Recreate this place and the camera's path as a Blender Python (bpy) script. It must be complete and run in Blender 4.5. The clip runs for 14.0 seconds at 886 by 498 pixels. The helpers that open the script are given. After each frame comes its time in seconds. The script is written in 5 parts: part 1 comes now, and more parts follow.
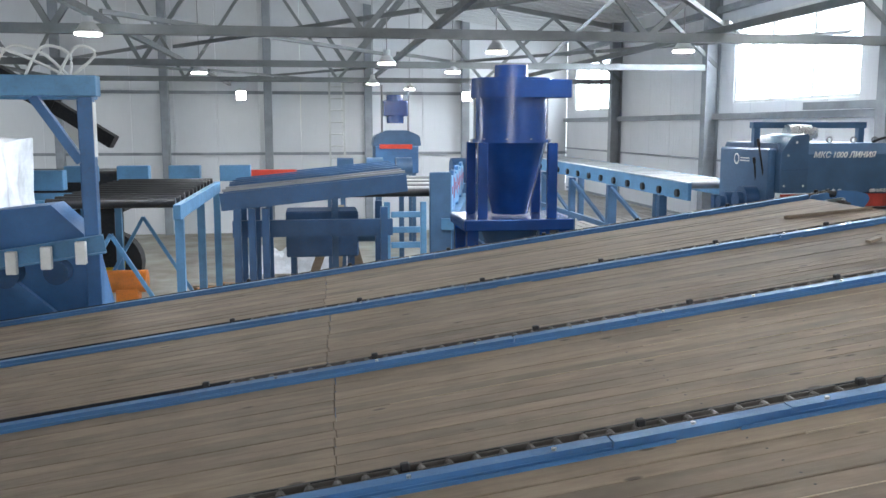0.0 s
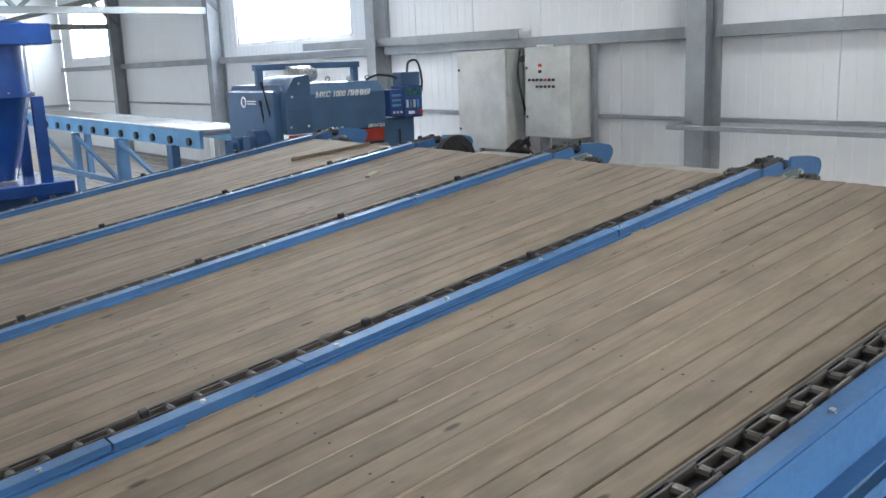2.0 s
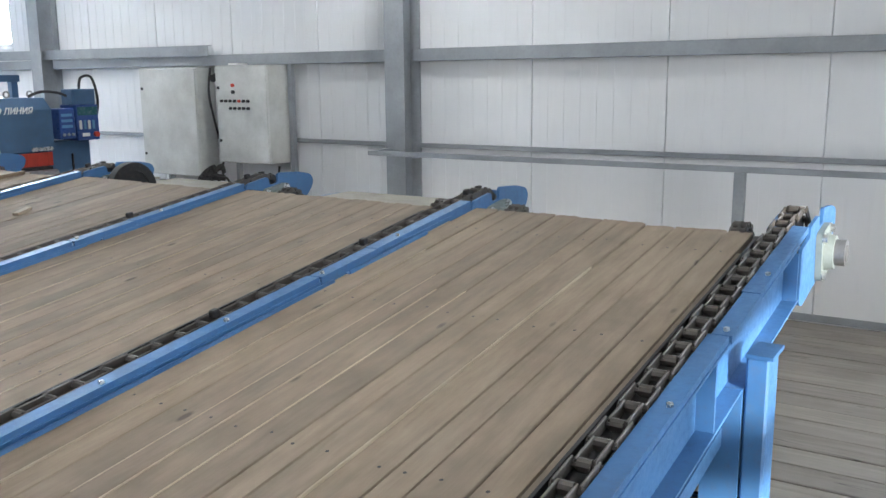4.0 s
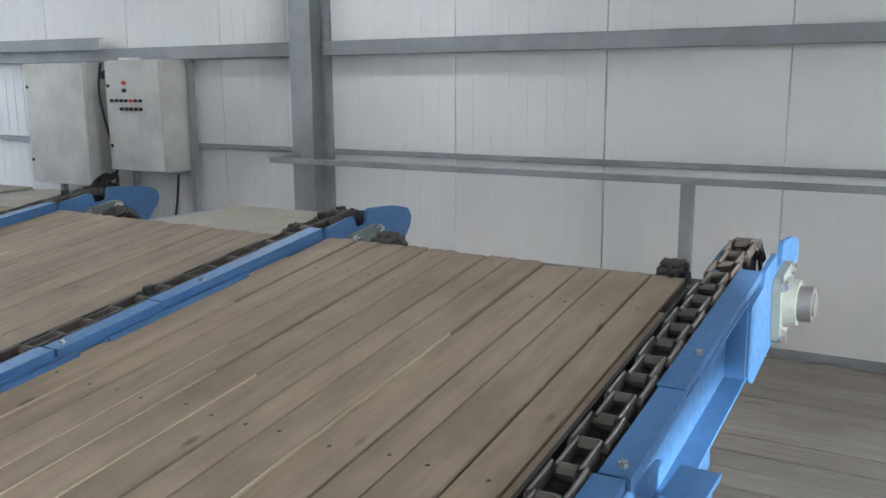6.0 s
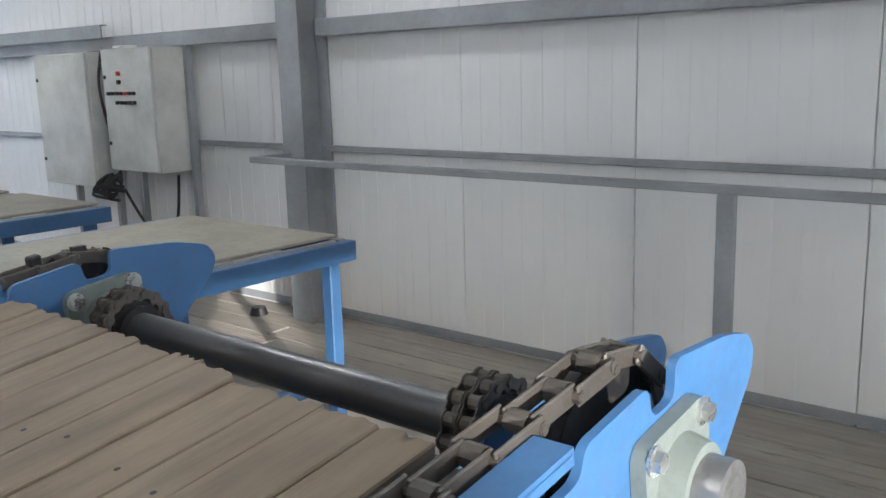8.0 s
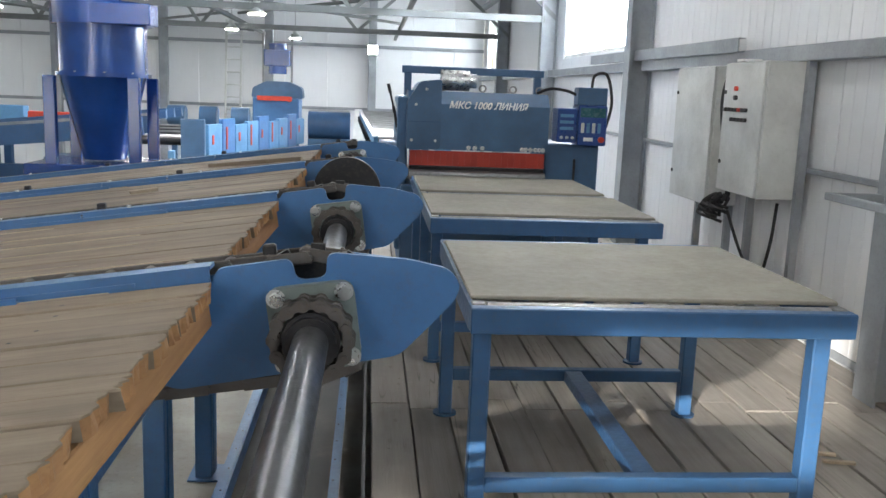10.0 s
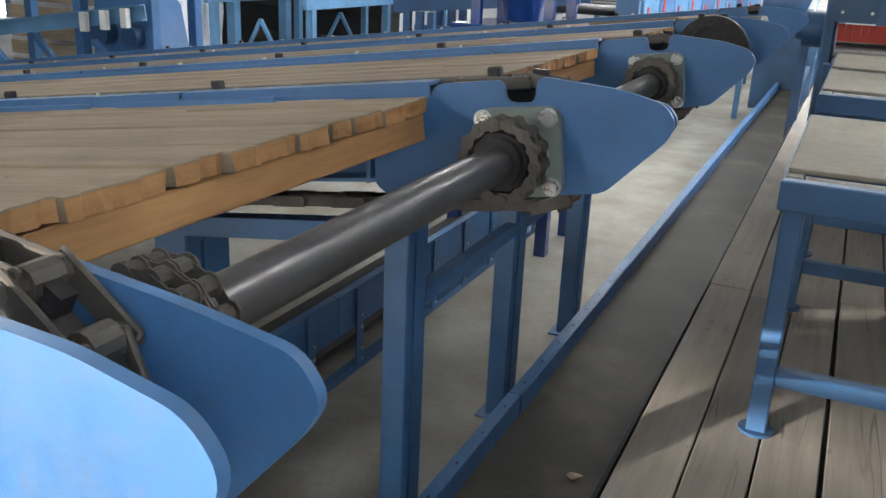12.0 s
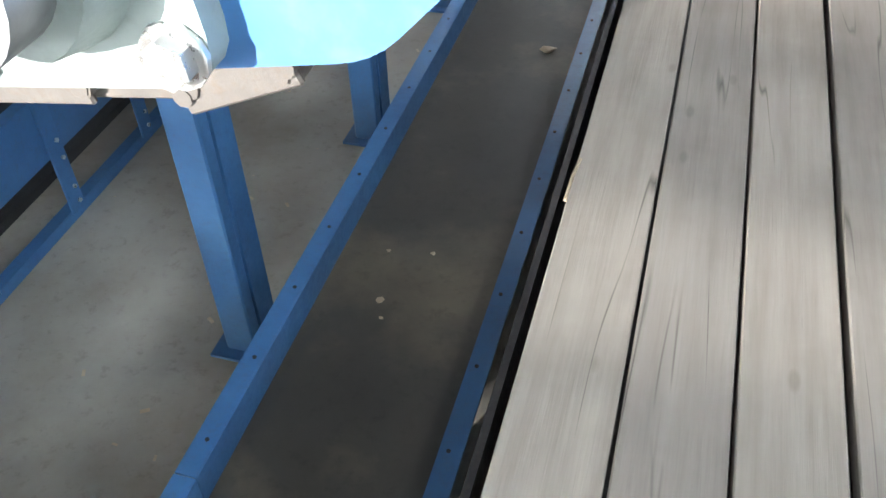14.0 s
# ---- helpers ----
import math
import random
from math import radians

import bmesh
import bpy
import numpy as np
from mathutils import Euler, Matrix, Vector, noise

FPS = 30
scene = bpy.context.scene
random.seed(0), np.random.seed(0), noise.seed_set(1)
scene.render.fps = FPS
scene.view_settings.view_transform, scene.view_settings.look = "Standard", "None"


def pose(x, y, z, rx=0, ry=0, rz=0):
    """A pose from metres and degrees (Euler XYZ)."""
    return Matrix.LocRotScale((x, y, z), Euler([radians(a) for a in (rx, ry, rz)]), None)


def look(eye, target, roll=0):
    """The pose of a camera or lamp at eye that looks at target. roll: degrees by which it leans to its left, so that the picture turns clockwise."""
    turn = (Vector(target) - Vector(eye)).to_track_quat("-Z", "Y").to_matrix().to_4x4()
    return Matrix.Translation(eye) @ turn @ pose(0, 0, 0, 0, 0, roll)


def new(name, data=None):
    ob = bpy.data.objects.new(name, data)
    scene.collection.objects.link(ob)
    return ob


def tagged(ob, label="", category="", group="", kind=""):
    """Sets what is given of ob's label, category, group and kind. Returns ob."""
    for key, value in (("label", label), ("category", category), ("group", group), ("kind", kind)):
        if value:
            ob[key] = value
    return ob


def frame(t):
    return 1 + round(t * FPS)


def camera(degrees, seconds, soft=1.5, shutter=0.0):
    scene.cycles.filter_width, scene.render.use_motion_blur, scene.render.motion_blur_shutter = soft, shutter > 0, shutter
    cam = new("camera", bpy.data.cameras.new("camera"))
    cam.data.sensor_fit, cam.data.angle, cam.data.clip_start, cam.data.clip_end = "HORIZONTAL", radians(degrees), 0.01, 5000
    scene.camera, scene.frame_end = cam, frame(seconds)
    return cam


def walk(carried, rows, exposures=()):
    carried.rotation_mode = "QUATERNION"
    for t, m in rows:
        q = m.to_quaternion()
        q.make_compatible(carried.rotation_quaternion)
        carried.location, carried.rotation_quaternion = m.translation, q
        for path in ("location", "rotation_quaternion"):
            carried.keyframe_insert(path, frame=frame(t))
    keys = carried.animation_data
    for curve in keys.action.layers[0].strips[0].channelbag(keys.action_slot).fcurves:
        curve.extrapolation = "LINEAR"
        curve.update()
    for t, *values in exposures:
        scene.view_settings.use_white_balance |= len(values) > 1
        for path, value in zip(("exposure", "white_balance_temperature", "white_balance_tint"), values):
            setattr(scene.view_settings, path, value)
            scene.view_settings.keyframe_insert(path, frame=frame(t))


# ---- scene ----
cam = camera(53.3, 14.0)
PATH = [
    (0, (-3.939, -2.343, 1.646), (-3.652, -0.383, 1.371), 0.01),
    (0.5, (-3.989, -2.307, 1.639), (-3.321, -0.450, 1.311), 0.31),
    (1, (-3.985, -2.258, 1.619), (-3.127, -0.493, 1.236), 0.04),
    (1.5, (-3.877, -2.210, 1.631), (-2.850, -0.542, 1.229), -0.84),
    (2, (-3.707, -2.128, 1.641), (-2.498, -0.589, 1.228), -2.21),
    (2.5, (-3.606, -2.054, 1.638), (-2.249, -0.646, 1.220), -1.54),
    (3, (-3.527, -1.945, 1.646), (-2.060, -0.648, 1.242), -0.59),
    (3.5, (-3.430, -1.839, 1.644), (-1.823, -0.712, 1.262), -0.50),
    (3.7, (-3.389, -1.825, 1.637), (-1.742, -0.757, 1.254), -0.53),
    (5.8, (-2.437, -1.656, 1.579), (-0.768, -0.619, 1.206), -0.61),
    (6, (-2.360, -1.657, 1.573), (-0.667, -0.660, 1.201), -0.34),
    (6.5, (-2.015, -1.725, 1.539), (-0.374, -0.644, 1.165), -0.66),
    (7, (-1.651, -1.776, 1.537), (-0.073, -0.626, 1.105), -3.58),
    (7.2, (-1.500, -1.766, 1.532), (0.078, -0.616, 1.099), -3.03),
    (9.3, (-0.328, -1.705, 1.481), (0.529, 0.067, 1.129), 2.28),
    (9.5, (-0.211, -1.734, 1.472), (0.396, 0.135, 1.099), 1.89),
    (10, (0.050, -1.726, 1.493), (0.219, 0.236, 1.140), 2.18),
    (10.5, (0.228, -1.613, 1.476), (0.237, 0.360, 1.145), 2.91),
    (11, (0.400, -1.571, 1.468), (0.021, 0.363, 1.123), 1.37),
    (11.5, (0.493, -1.583, 1.431), (-0.184, 0.235, 0.947), 1.35),
    (12, (0.513, -1.616, 1.389), (-0.262, 0.113, 0.748), 2.55),
    (12.5, (0.514, -1.616, 1.359), (-0.235, 0.049, 0.542), 2.68),
    (13, (0.458, -1.591, 1.216), (-0.256, -0.040, 0.174), -0.09),
    (13.5, (0.363, -1.633, 1.174), (-0.244, -0.242, -0.128), -1.93),
    (14, (0.262, -1.639, 1.187), (-0.180, -0.237, -0.169), -2.12),
]


def expo():
    return [(0, 1.05, 6200, 10), (3.5, 1.3, 6200, 10), (6, 0.95, 6250, 10), (7, 0.9, 6250, 10), (9.5, 1.05, 6450, 10),
            (11.3, 1.1, 6500, 10), (12.0, 1.05, 6700, 10), (13.0, 1.25, 6900, 10), (13.5, 2.15, 6250, 10), (14, 2.15, 6200, 10)]


walk(cam, [(t, look(eye, target, roll)) for t, eye, target, roll in PATH], expo())

# ---- light ----
SUN_EL, SUN_AZ = 11.0, 208.0
world = bpy.data.worlds.new("sky")
scene.world = world
world.use_nodes = True
wn = world.node_tree
sky = wn.nodes.new("ShaderNodeTexSky")
sky.sky_type = "NISHITA"
sky.sun_disc = False
sky.sun_elevation = radians(SUN_EL)
sky.sun_rotation = radians(SUN_AZ)
wn.links.new(sky.outputs[0], wn.nodes["Background"].inputs[0])
wn.nodes["Background"].inputs[1].default_value = 0.15


def lamp(name, kind, place, target, energy, colour, size=1.0, size_y=None, spread=180):
    data = bpy.data.lights.new(name, kind)
    data.energy, data.color = energy, colour
    if kind == "AREA":
        data.shape = "RECTANGLE" if size_y else "DISK"
        data.size = size
        if size_y:
            data.size_y = size_y
        data.spread = radians(spread)
    ob = new(name, data)
    ob.matrix_world = look(place, target)
    return ob


sun = bpy.data.lights.new("sun", "SUN")
sun.energy, sun.angle, sun.color = 5.0, radians(0.6), (1.0, 0.95, 0.88)
sun_ob = new("sun", sun)
sun_dir = Vector((math.sin(radians(SUN_AZ)) * math.cos(radians(SUN_EL)), math.cos(radians(SUN_AZ)) * math.cos(radians(SUN_EL)), math.sin(radians(SUN_EL))))
sun_ob.matrix_world = look(sun_dir * 30, (0, 0, 0))

# daylight through the windows, and through gate openings added for light
WIN_Z0, WIN_Z1 = 2.02, 3.35
# third window, behind the camera, is unseen and added for its light
WINDOWS = [(8.0, 11.4), (17.3, 20.3), (-5.6, -2.4)]
for (y0, y1), watts in zip(WINDOWS, (190, 50, 45)):
    lamp("window_light", "AREA", (2.98, (y0 + y1) / 2, (WIN_Z0 + WIN_Z1) / 2), (0, (y0 + y1) / 2, 1.2), watts, (0.86, 0.93, 1.0), y1 - y0, WIN_Z1 - WIN_Z0)
# assumed west gate and lamp, added to brighten the left of the hall
ADDED_WEST_GATE = (13.6, 18.6)
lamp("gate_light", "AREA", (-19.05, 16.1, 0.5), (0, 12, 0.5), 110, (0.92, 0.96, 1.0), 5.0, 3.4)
# fill lamps set in the unseen south openings
lamp("gate_light", "AREA", (-4.15, -9.25, 2.74), (-1.3, 0, 0.3), 60, (0.95, 0.97, 1.0), 0.98, 0.46)
lamp("gate_light", "AREA", (-5.8, -9.25, -0.1), (-1.5, 0, -0.8), 155, (0.95, 0.97, 1.0), 4.2, 1.9)

# ---- materials ----
MATS = {}


def nodes_of(name):
    m = bpy.data.materials.new(name)
    m.use_nodes = True
    nt = m.node_tree
    return m, nt, nt.nodes["Principled BSDF"]


def mapped(nt, scale, rand=0.0, space="Object"):
    tc = nt.nodes.new("ShaderNodeTexCoord")
    mp = nt.nodes.new("ShaderNodeMapping")
    mp.inputs["Scale"].default_value = scale
    nt.links.new(tc.outputs[space], mp.inputs["Vector"])
    if rand:
        info = nt.nodes.new("ShaderNodeObjectInfo")
        mul = nt.nodes.new("ShaderNodeMath")
        mul.operation = "MULTIPLY"
        mul.inputs[1].default_value = rand
        nt.links.new(info.outputs["Random"], mul.inputs[0])
        nt.links.new(mul.outputs[0], mp.inputs["Location"])
    return mp.outputs[0]


def noise_of(nt, vec, scale, detail=4.0, rough=0.6):
    n = nt.nodes.new("ShaderNodeTexNoise")
    n.inputs["Scale"].default_value, n.inputs["Detail"].default_value, n.inputs["Roughness"].default_value = scale, detail, rough
    nt.links.new(vec, n.inputs["Vector"])
    return n.outputs[0]


def ramp_of(nt, fac, stops):
    r = nt.nodes.new("ShaderNodeValToRGB")
    els = r.color_ramp.elements
    while len(els) < len(stops):
        els.new(0.5)
    for e, (p, c) in zip(els, stops):
        e.position, e.color = p, (*c, 1)
    nt.links.new(fac, r.inputs[0])
    return r.outputs[0]


def mix_of(nt, a, b, fac, mode="MIX"):
    m = nt.nodes.new("ShaderNodeMix")
    m.data_type, m.blend_type = "RGBA", mode
    for sock, v in ((m.inputs[0], fac), (m.inputs[6], a), (m.inputs[7], b)):
        if isinstance(v, (int, float)):
            sock.default_value = v
        elif isinstance(v, tuple):
            sock.default_value = (*v, 1)
        else:
            nt.links.new(v, sock)
    return m.outputs[2]


def bump_of(nt, bsdf, height, strength=0.3, dist=0.01):
    b = nt.nodes.new("ShaderNodeBump")
    b.inputs["Strength"].default_value, b.inputs["Distance"].default_value = strength, dist
    nt.links.new(height, b.inputs["Height"])
    nt.links.new(b.outputs[0], bsdf.inputs["Normal"])


def paint(name, col, rough=0.45, metal=0.0, dirt=(0.12, 0.10, 0.08), amount=0.35, scale=3.0, spec=0.5):
    """Painted or bare metal with patchy dust and small scuffs."""
    if name in MATS:
        return MATS[name]
    m, nt, b = nodes_of(name)
    v = mapped(nt, (1, 1, 1), 9.0)
    big = noise_of(nt, v, scale, 5)
    fine = noise_of(nt, v, scale * 14, 4, 0.7)
    shade = ramp_of(nt, big, [(0.3, tuple(c * 0.78 for c in col)), (0.7, tuple(min(1, c * 1.15) for c in col))])
    mask = ramp_of(nt, fine, [(0.50, (0, 0, 0)), (0.78, (amount, amount, amount))])
    nt.links.new(mix_of(nt, shade, dirt, mask), b.inputs["Base Color"])
    rr = ramp_of(nt, fine, [(0.3, (rough * 0.8,) * 3), (0.8, (min(1, rough * 1.4),) * 3)])
    nt.links.new(rr, b.inputs["Roughness"])
    b.inputs["Metallic"].default_value = metal
    b.inputs["Specular IOR Level"].default_value = spec
    bump_of(nt, b, fine, 0.12, 0.004)
    MATS[name] = m
    return m


def wood(name, dark, light, axis=0, rough=0.75, knots=0.0, spread=0.3, cracks=0.0, streak=0.35, blotch=0.45, run=0.9):
    """Sawn boards: long grain, small knots, fine drying cracks, and a tint of its own for each board."""
    if name in MATS:
        return MATS[name]
    m, nt, b = nodes_of(name)

    def along(across, length, rand):
        s = [across] * 3
        s[axis] = length
        return mapped(nt, tuple(s), rand)

    grain = noise_of(nt, along(14.0, run, 40.0), 2.0, 5, 0.6)
    fine = noise_of(nt, along(70.0, 2.2, 17.0), 2.0, 3, 0.6)
    patch = noise_of(nt, mapped(nt, (1, 1, 1), 23.0), 2.2, 4, 0.6)
    mid = tuple((u + v) / 2 for u, v in zip(dark, light))
    base = ramp_of(nt, grain, [(0.25, dark), (0.5, mid), (0.78, light)])
    base = mix_of(nt, base, tuple(c * 0.6 for c in dark), ramp_of(nt, fine, [(0.55, (0, 0, 0)), (0.8, (streak,) * 3)]))
    base = mix_of(nt, base, tuple(c * 0.72 for c in dark), ramp_of(nt, patch, [(0.48, (0, 0, 0)), (0.72, (blotch,) * 3)]))
    height = fine
    if cracks:
        wob = noise_of(nt, along(7.0, 0.3, 51.0), 1.5, 2, 0.5)
        line = ramp_of(nt, wob, [(0.493, (0, 0, 0)), (0.5, (1, 1, 1)), (0.507, (0, 0, 0))])
        where = ramp_of(nt, noise_of(nt, along(2.2, 1.1, 13.0), 1.5, 2), [(0.5, (0, 0, 0)), (0.6, (cracks,) * 3)])
        base = mix_of(nt, base, tuple(c * 0.25 for c in dark), mix_of(nt, line, where, 1.0, "MULTIPLY"))
        hole = nt.nodes.new("ShaderNodeTexVoronoi")
        hole.inputs["Scale"].default_value = 4.2
        nt.links.new(mapped(nt, (1, 1, 1), 19.0), hole.inputs["Vector"])
        base = mix_of(nt, base, (0.05, 0.04, 0.035), ramp_of(nt, hole.outputs["Distance"], [(0.016, (0.9,) * 3), (0.028, (0, 0, 0))]))
    if knots:
        vor = nt.nodes.new("ShaderNodeTexVoronoi")
        vor.inputs["Scale"].default_value = 1.0
        nt.links.new(along(8.0, 3.2, 31.0), vor.inputs["Vector"])
        base = mix_of(nt, base, tuple(c * 0.35 for c in dark), ramp_of(nt, vor.outputs["Distance"], [(0.055, (knots,) * 3), (0.1, (0, 0, 0))]))
    info = nt.nodes.new("ShaderNodeObjectInfo")
    tint = ramp_of(nt, info.outputs["Random"], [(0.0, (1 - spread, 1 - spread, 1 - spread * 0.9)), (1.0, (1.0, 1.0, 1.0))])
    nt.links.new(mix_of(nt, base, tint, 1.0, "MULTIPLY"), b.inputs["Base Color"])
    b.inputs["Roughness"].default_value = rough
    bump_of(nt, b, height, 0.35, 0.003)
    MATS[name] = m
    return m


def ground_mat(name, a, c, d, rough=0.8):
    m, nt, b = nodes_of(name)
    v = mapped(nt, (1, 1, 1))
    big = noise_of(nt, v, 1.3, 6, 0.62)
    fine = noise_of(nt, v, 22, 5, 0.7)
    base = ramp_of(nt, big, [(0.3, a), (0.52, c), (0.72, d)])
    base = mix_of(nt, base, tuple(q * 0.5 for q in a), ramp_of(nt, fine, [(0.55, (0, 0, 0)), (0.8, (0.5,) * 3)]))
    nt.links.new(base, b.inputs["Base Color"])
    b.inputs["Roughness"].default_value = rough
    bump_of(nt, b, fine, 0.25, 0.006)
    MATS[name] = m
    return m


def panel_mat(name, col, rough):
    """Coated sheet of a sandwich panel with fine upright ribs."""
    m, nt, b = nodes_of(name)
    v = mapped(nt, (1, 1, 1), 5.0)
    big = noise_of(nt, v, 0.8, 3)
    fine = noise_of(nt, mapped(nt, (3, 3, 0.35), 11.0), 6, 4)
    base = ramp_of(nt, big, [(0.3, tuple(q * 0.93 for q in col)), (0.7, col)])
    base = mix_of(nt, base, tuple(q * 0.8 for q in col), ramp_of(nt, fine, [(0.55, (0, 0, 0)), (0.8, (0.3,) * 3)]))
    nt.links.new(base, b.inputs["Base Color"])
    b.inputs["Roughness"].default_value = rough
    bump_of(nt, b, fine, 0.06, 0.003)
    MATS[name] = m
    return m


def glow(name, col, strength):
    m, nt, b = nodes_of(name)
    b.inputs["Base Color"].default_value = (*col, 1)
    b.inputs["Emission Color"].default_value = (*col, 1)
    b.inputs["Emission Strength"].default_value = strength
    MATS[name] = m
    return m


def glass_mat():
    m, nt, b = nodes_of("glass")
    b.inputs["Base Color"].default_value = (0.9, 0.95, 0.97, 1)
    b.inputs["Transmission Weight"].default_value = 1.0
    b.inputs["Roughness"].default_value = 0.02
    b.inputs["IOR"].default_value = 1.05
    MATS["glass"] = m
    return m


BLUE = paint("blue_paint", (0.05, 0.15, 0.33), 0.44, amount=0.28)
BLUE_TABLE = paint("table_blue_paint", (0.035, 0.105, 0.23), 0.4, amount=0.25)
BLUE_DARK = paint("dark_blue_paint", (0.026, 0.08, 0.18), 0.45, amount=0.3)
BLUE_MACH = paint("machine_blue_paint", (0.05, 0.115, 0.215), 0.42, amount=0.25)
BLUE_PALE = paint("pale_blue_paint", (0.11, 0.27, 0.46), 0.5, amount=0.3)
BLUE_CYC = paint("glossy_blue_paint", (0.012, 0.055, 0.23), 0.2, amount=0.08, spec=0.7)
STEEL = paint("bare_steel", (0.30, 0.30, 0.30), 0.42, 0.8, amount=0.4)
STEEL_BRIGHT = paint("zinc_steel", (0.62, 0.63, 0.62), 0.28, 0.9, amount=0.15)
SHAFT = paint("shaft_steel", (0.11, 0.11, 0.115), 0.34, 0.75, amount=0.2, dirt=(0.16, 0.15, 0.14))
RUST = paint("rusty_chain_steel", (0.15, 0.135, 0.12), 0.55, 0.5, dirt=(0.17, 0.11, 0.07), amount=0.5, scale=9)
CHAIN = paint("worn_chain_steel", (0.11, 0.1, 0.09), 0.5, 0.5, dirt=(0.13, 0.09, 0.06), amount=0.5, scale=9)
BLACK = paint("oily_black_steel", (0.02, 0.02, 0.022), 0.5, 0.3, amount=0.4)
CAST = paint("green_grey_casting", (0.21, 0.245, 0.23), 0.5, 0.2, amount=0.25)
GREY = paint("grey_column_paint", (0.27, 0.29, 0.31), 0.5, amount=0.2)
GREY_L = paint("light_grey_paint", (0.55, 0.56, 0.54), 0.45, amount=0.12)
TRUSS = paint("truss_grey_paint", (0.20, 0.21, 0.21), 0.55, amount=0.2)
RED = paint("red_paint", (0.55, 0.045, 0.02), 0.45, amount=0.2)
ORANGE_R = paint("orange_red_rubber", (0.4, 0.035, 0.02), 0.5, amount=0.2, dirt=(0.25, 0.05, 0.02))
YELLOW = paint("yellow_paint", (0.75, 0.50, 0.03), 0.45, amount=0.15)
GREEN = paint("green_paint", (0.03, 0.28, 0.07), 0.4, amount=0.2)
WHITE = paint("white_plastic", (0.78, 0.78, 0.75), 0.5, amount=0.1)
RUBBER = paint("black_rubber", (0.025, 0.025, 0.026), 0.8, amount=0.3)
BELT = paint("sand_belt", (0.30, 0.28, 0.235), 0.75, amount=0.3, dirt=(0.25, 0.21, 0.15), scale=2.0)
FILM = paint("stretch_film", (0.74, 0.76, 0.79), 0.18, amount=0.25, scale=6, dirt=(0.4, 0.42, 0.46), spec=0.8)
DECK = wood("weathered_deck_boards", (0.195, 0.146, 0.099), (0.325, 0.254, 0.18), 0, knots=0.9, spread=0.22, streak=0.14, blotch=0.75, run=2.4)
DECK_FRESH = wood("fresh_pine", (0.24, 0.105, 0.04), (0.52, 0.29, 0.12), 1, spread=0.2)
PALE_WOOD = wood("pale_board_edge", (0.40, 0.31, 0.21), (0.58, 0.48, 0.35), 0, spread=0.3)
FLOORWOOD = wood("floor_planks", (0.27, 0.24, 0.205), (0.41, 0.37, 0.32), 1, knots=0.3, spread=0.22, cracks=0.85, streak=0.22)
CONCRETE = ground_mat("concrete", (0.215, 0.185, 0.145), (0.305, 0.29, 0.25), (0.39, 0.385, 0.345))
TROUGH = ground_mat("dusty_dark_sheet", (0.032, 0.03, 0.026), (0.05, 0.047, 0.039), (0.125, 0.108, 0.075), 0.7)
PANEL = panel_mat("white_wall_panel", (0.72, 0.73, 0.74), 0.38)
ROOF = panel_mat("roof_sheet", (0.62, 0.63, 0.63), 0.5)
LAMP_GLOW = glow("lamp_glow", (1.0, 0.97, 0.92), 45.0)
GLASS = glass_mat()
SCREEN = paint("dark_blue_panel", (0.02, 0.06, 0.22), 0.3, amount=0.1)

# ---- mesh helpers ----


def box(bm, x0, x1, y0, y1, z0, z1, m=None, bevel=0.0):
    r = bmesh.ops.create_cube(bm, size=1.0)
    mat = Matrix.Translation(((x0 + x1) / 2, (y0 + y1) / 2, (z0 + z1) / 2)) @ Matrix.Diagonal((x1 - x0, y1 - y0, z1 - z0, 1))
    bmesh.ops.transform(bm, matrix=(m @ mat) if m else mat, verts=r["verts"])
    if bevel:
        es = list({e for v in r["verts"] for e in v.link_edges})
        bmesh.ops.bevel(bm, geom=es, offset=bevel, segments=1, affect="EDGES", profile=0.5)
    return bm


def bar(bm, p, q, w, h, bevel=0.0):
    """A box beam from p to q, w across and h high."""
    p, q = Vector(p), Vector(q)
    d = q - p
    m = Matrix.Translation((p + q) / 2) @ d.to_track_quat("X", "Z").to_matrix().to_4x4()
    n = d.length / 2
    return box(bm, -n, n, -w / 2, w / 2, -h / 2, h / 2, m, bevel)


def extruded(bm, outline, m, n):
    """The outline, in y and z, drawn out from -n to n along x."""
    a = [bm.verts.new(m @ Vector((-n, y, z))) for y, z in outline]
    c = [bm.verts.new(m @ Vector((n, y, z))) for y, z in outline]
    k = len(outline)
    fs = [bm.faces.new(a), bm.faces.new(list(reversed(c)))]
    for i in range(k):
        fs.append(bm.faces.new((a[i], c[i], c[(i + 1) % k], a[(i + 1) % k])))
    bmesh.ops.recalc_face_normals(bm, faces=fs)
    return bm


def channel(bm, p, q, w, h, t=0.008, side=1):
    """A U section from p to q: web upright, flanges to one side."""
    p, q = Vector(p), Vector(q)
    d = q - p
    m = Matrix.Translation((p + q) / 2) @ d.to_track_quat("X", "Z").to_matrix().to_4x4()
    s, u = (1 if side > 0 else -1), h / 2
    pts = [(-t / 2, -u), (w, -u), (w, -u + t), (t / 2, -u + t), (t / 2, u - t), (w, u - t), (w, u), (-t / 2, u)]
    return extruded(bm, [(s * y, z) for y, z in pts], m, d.length / 2)


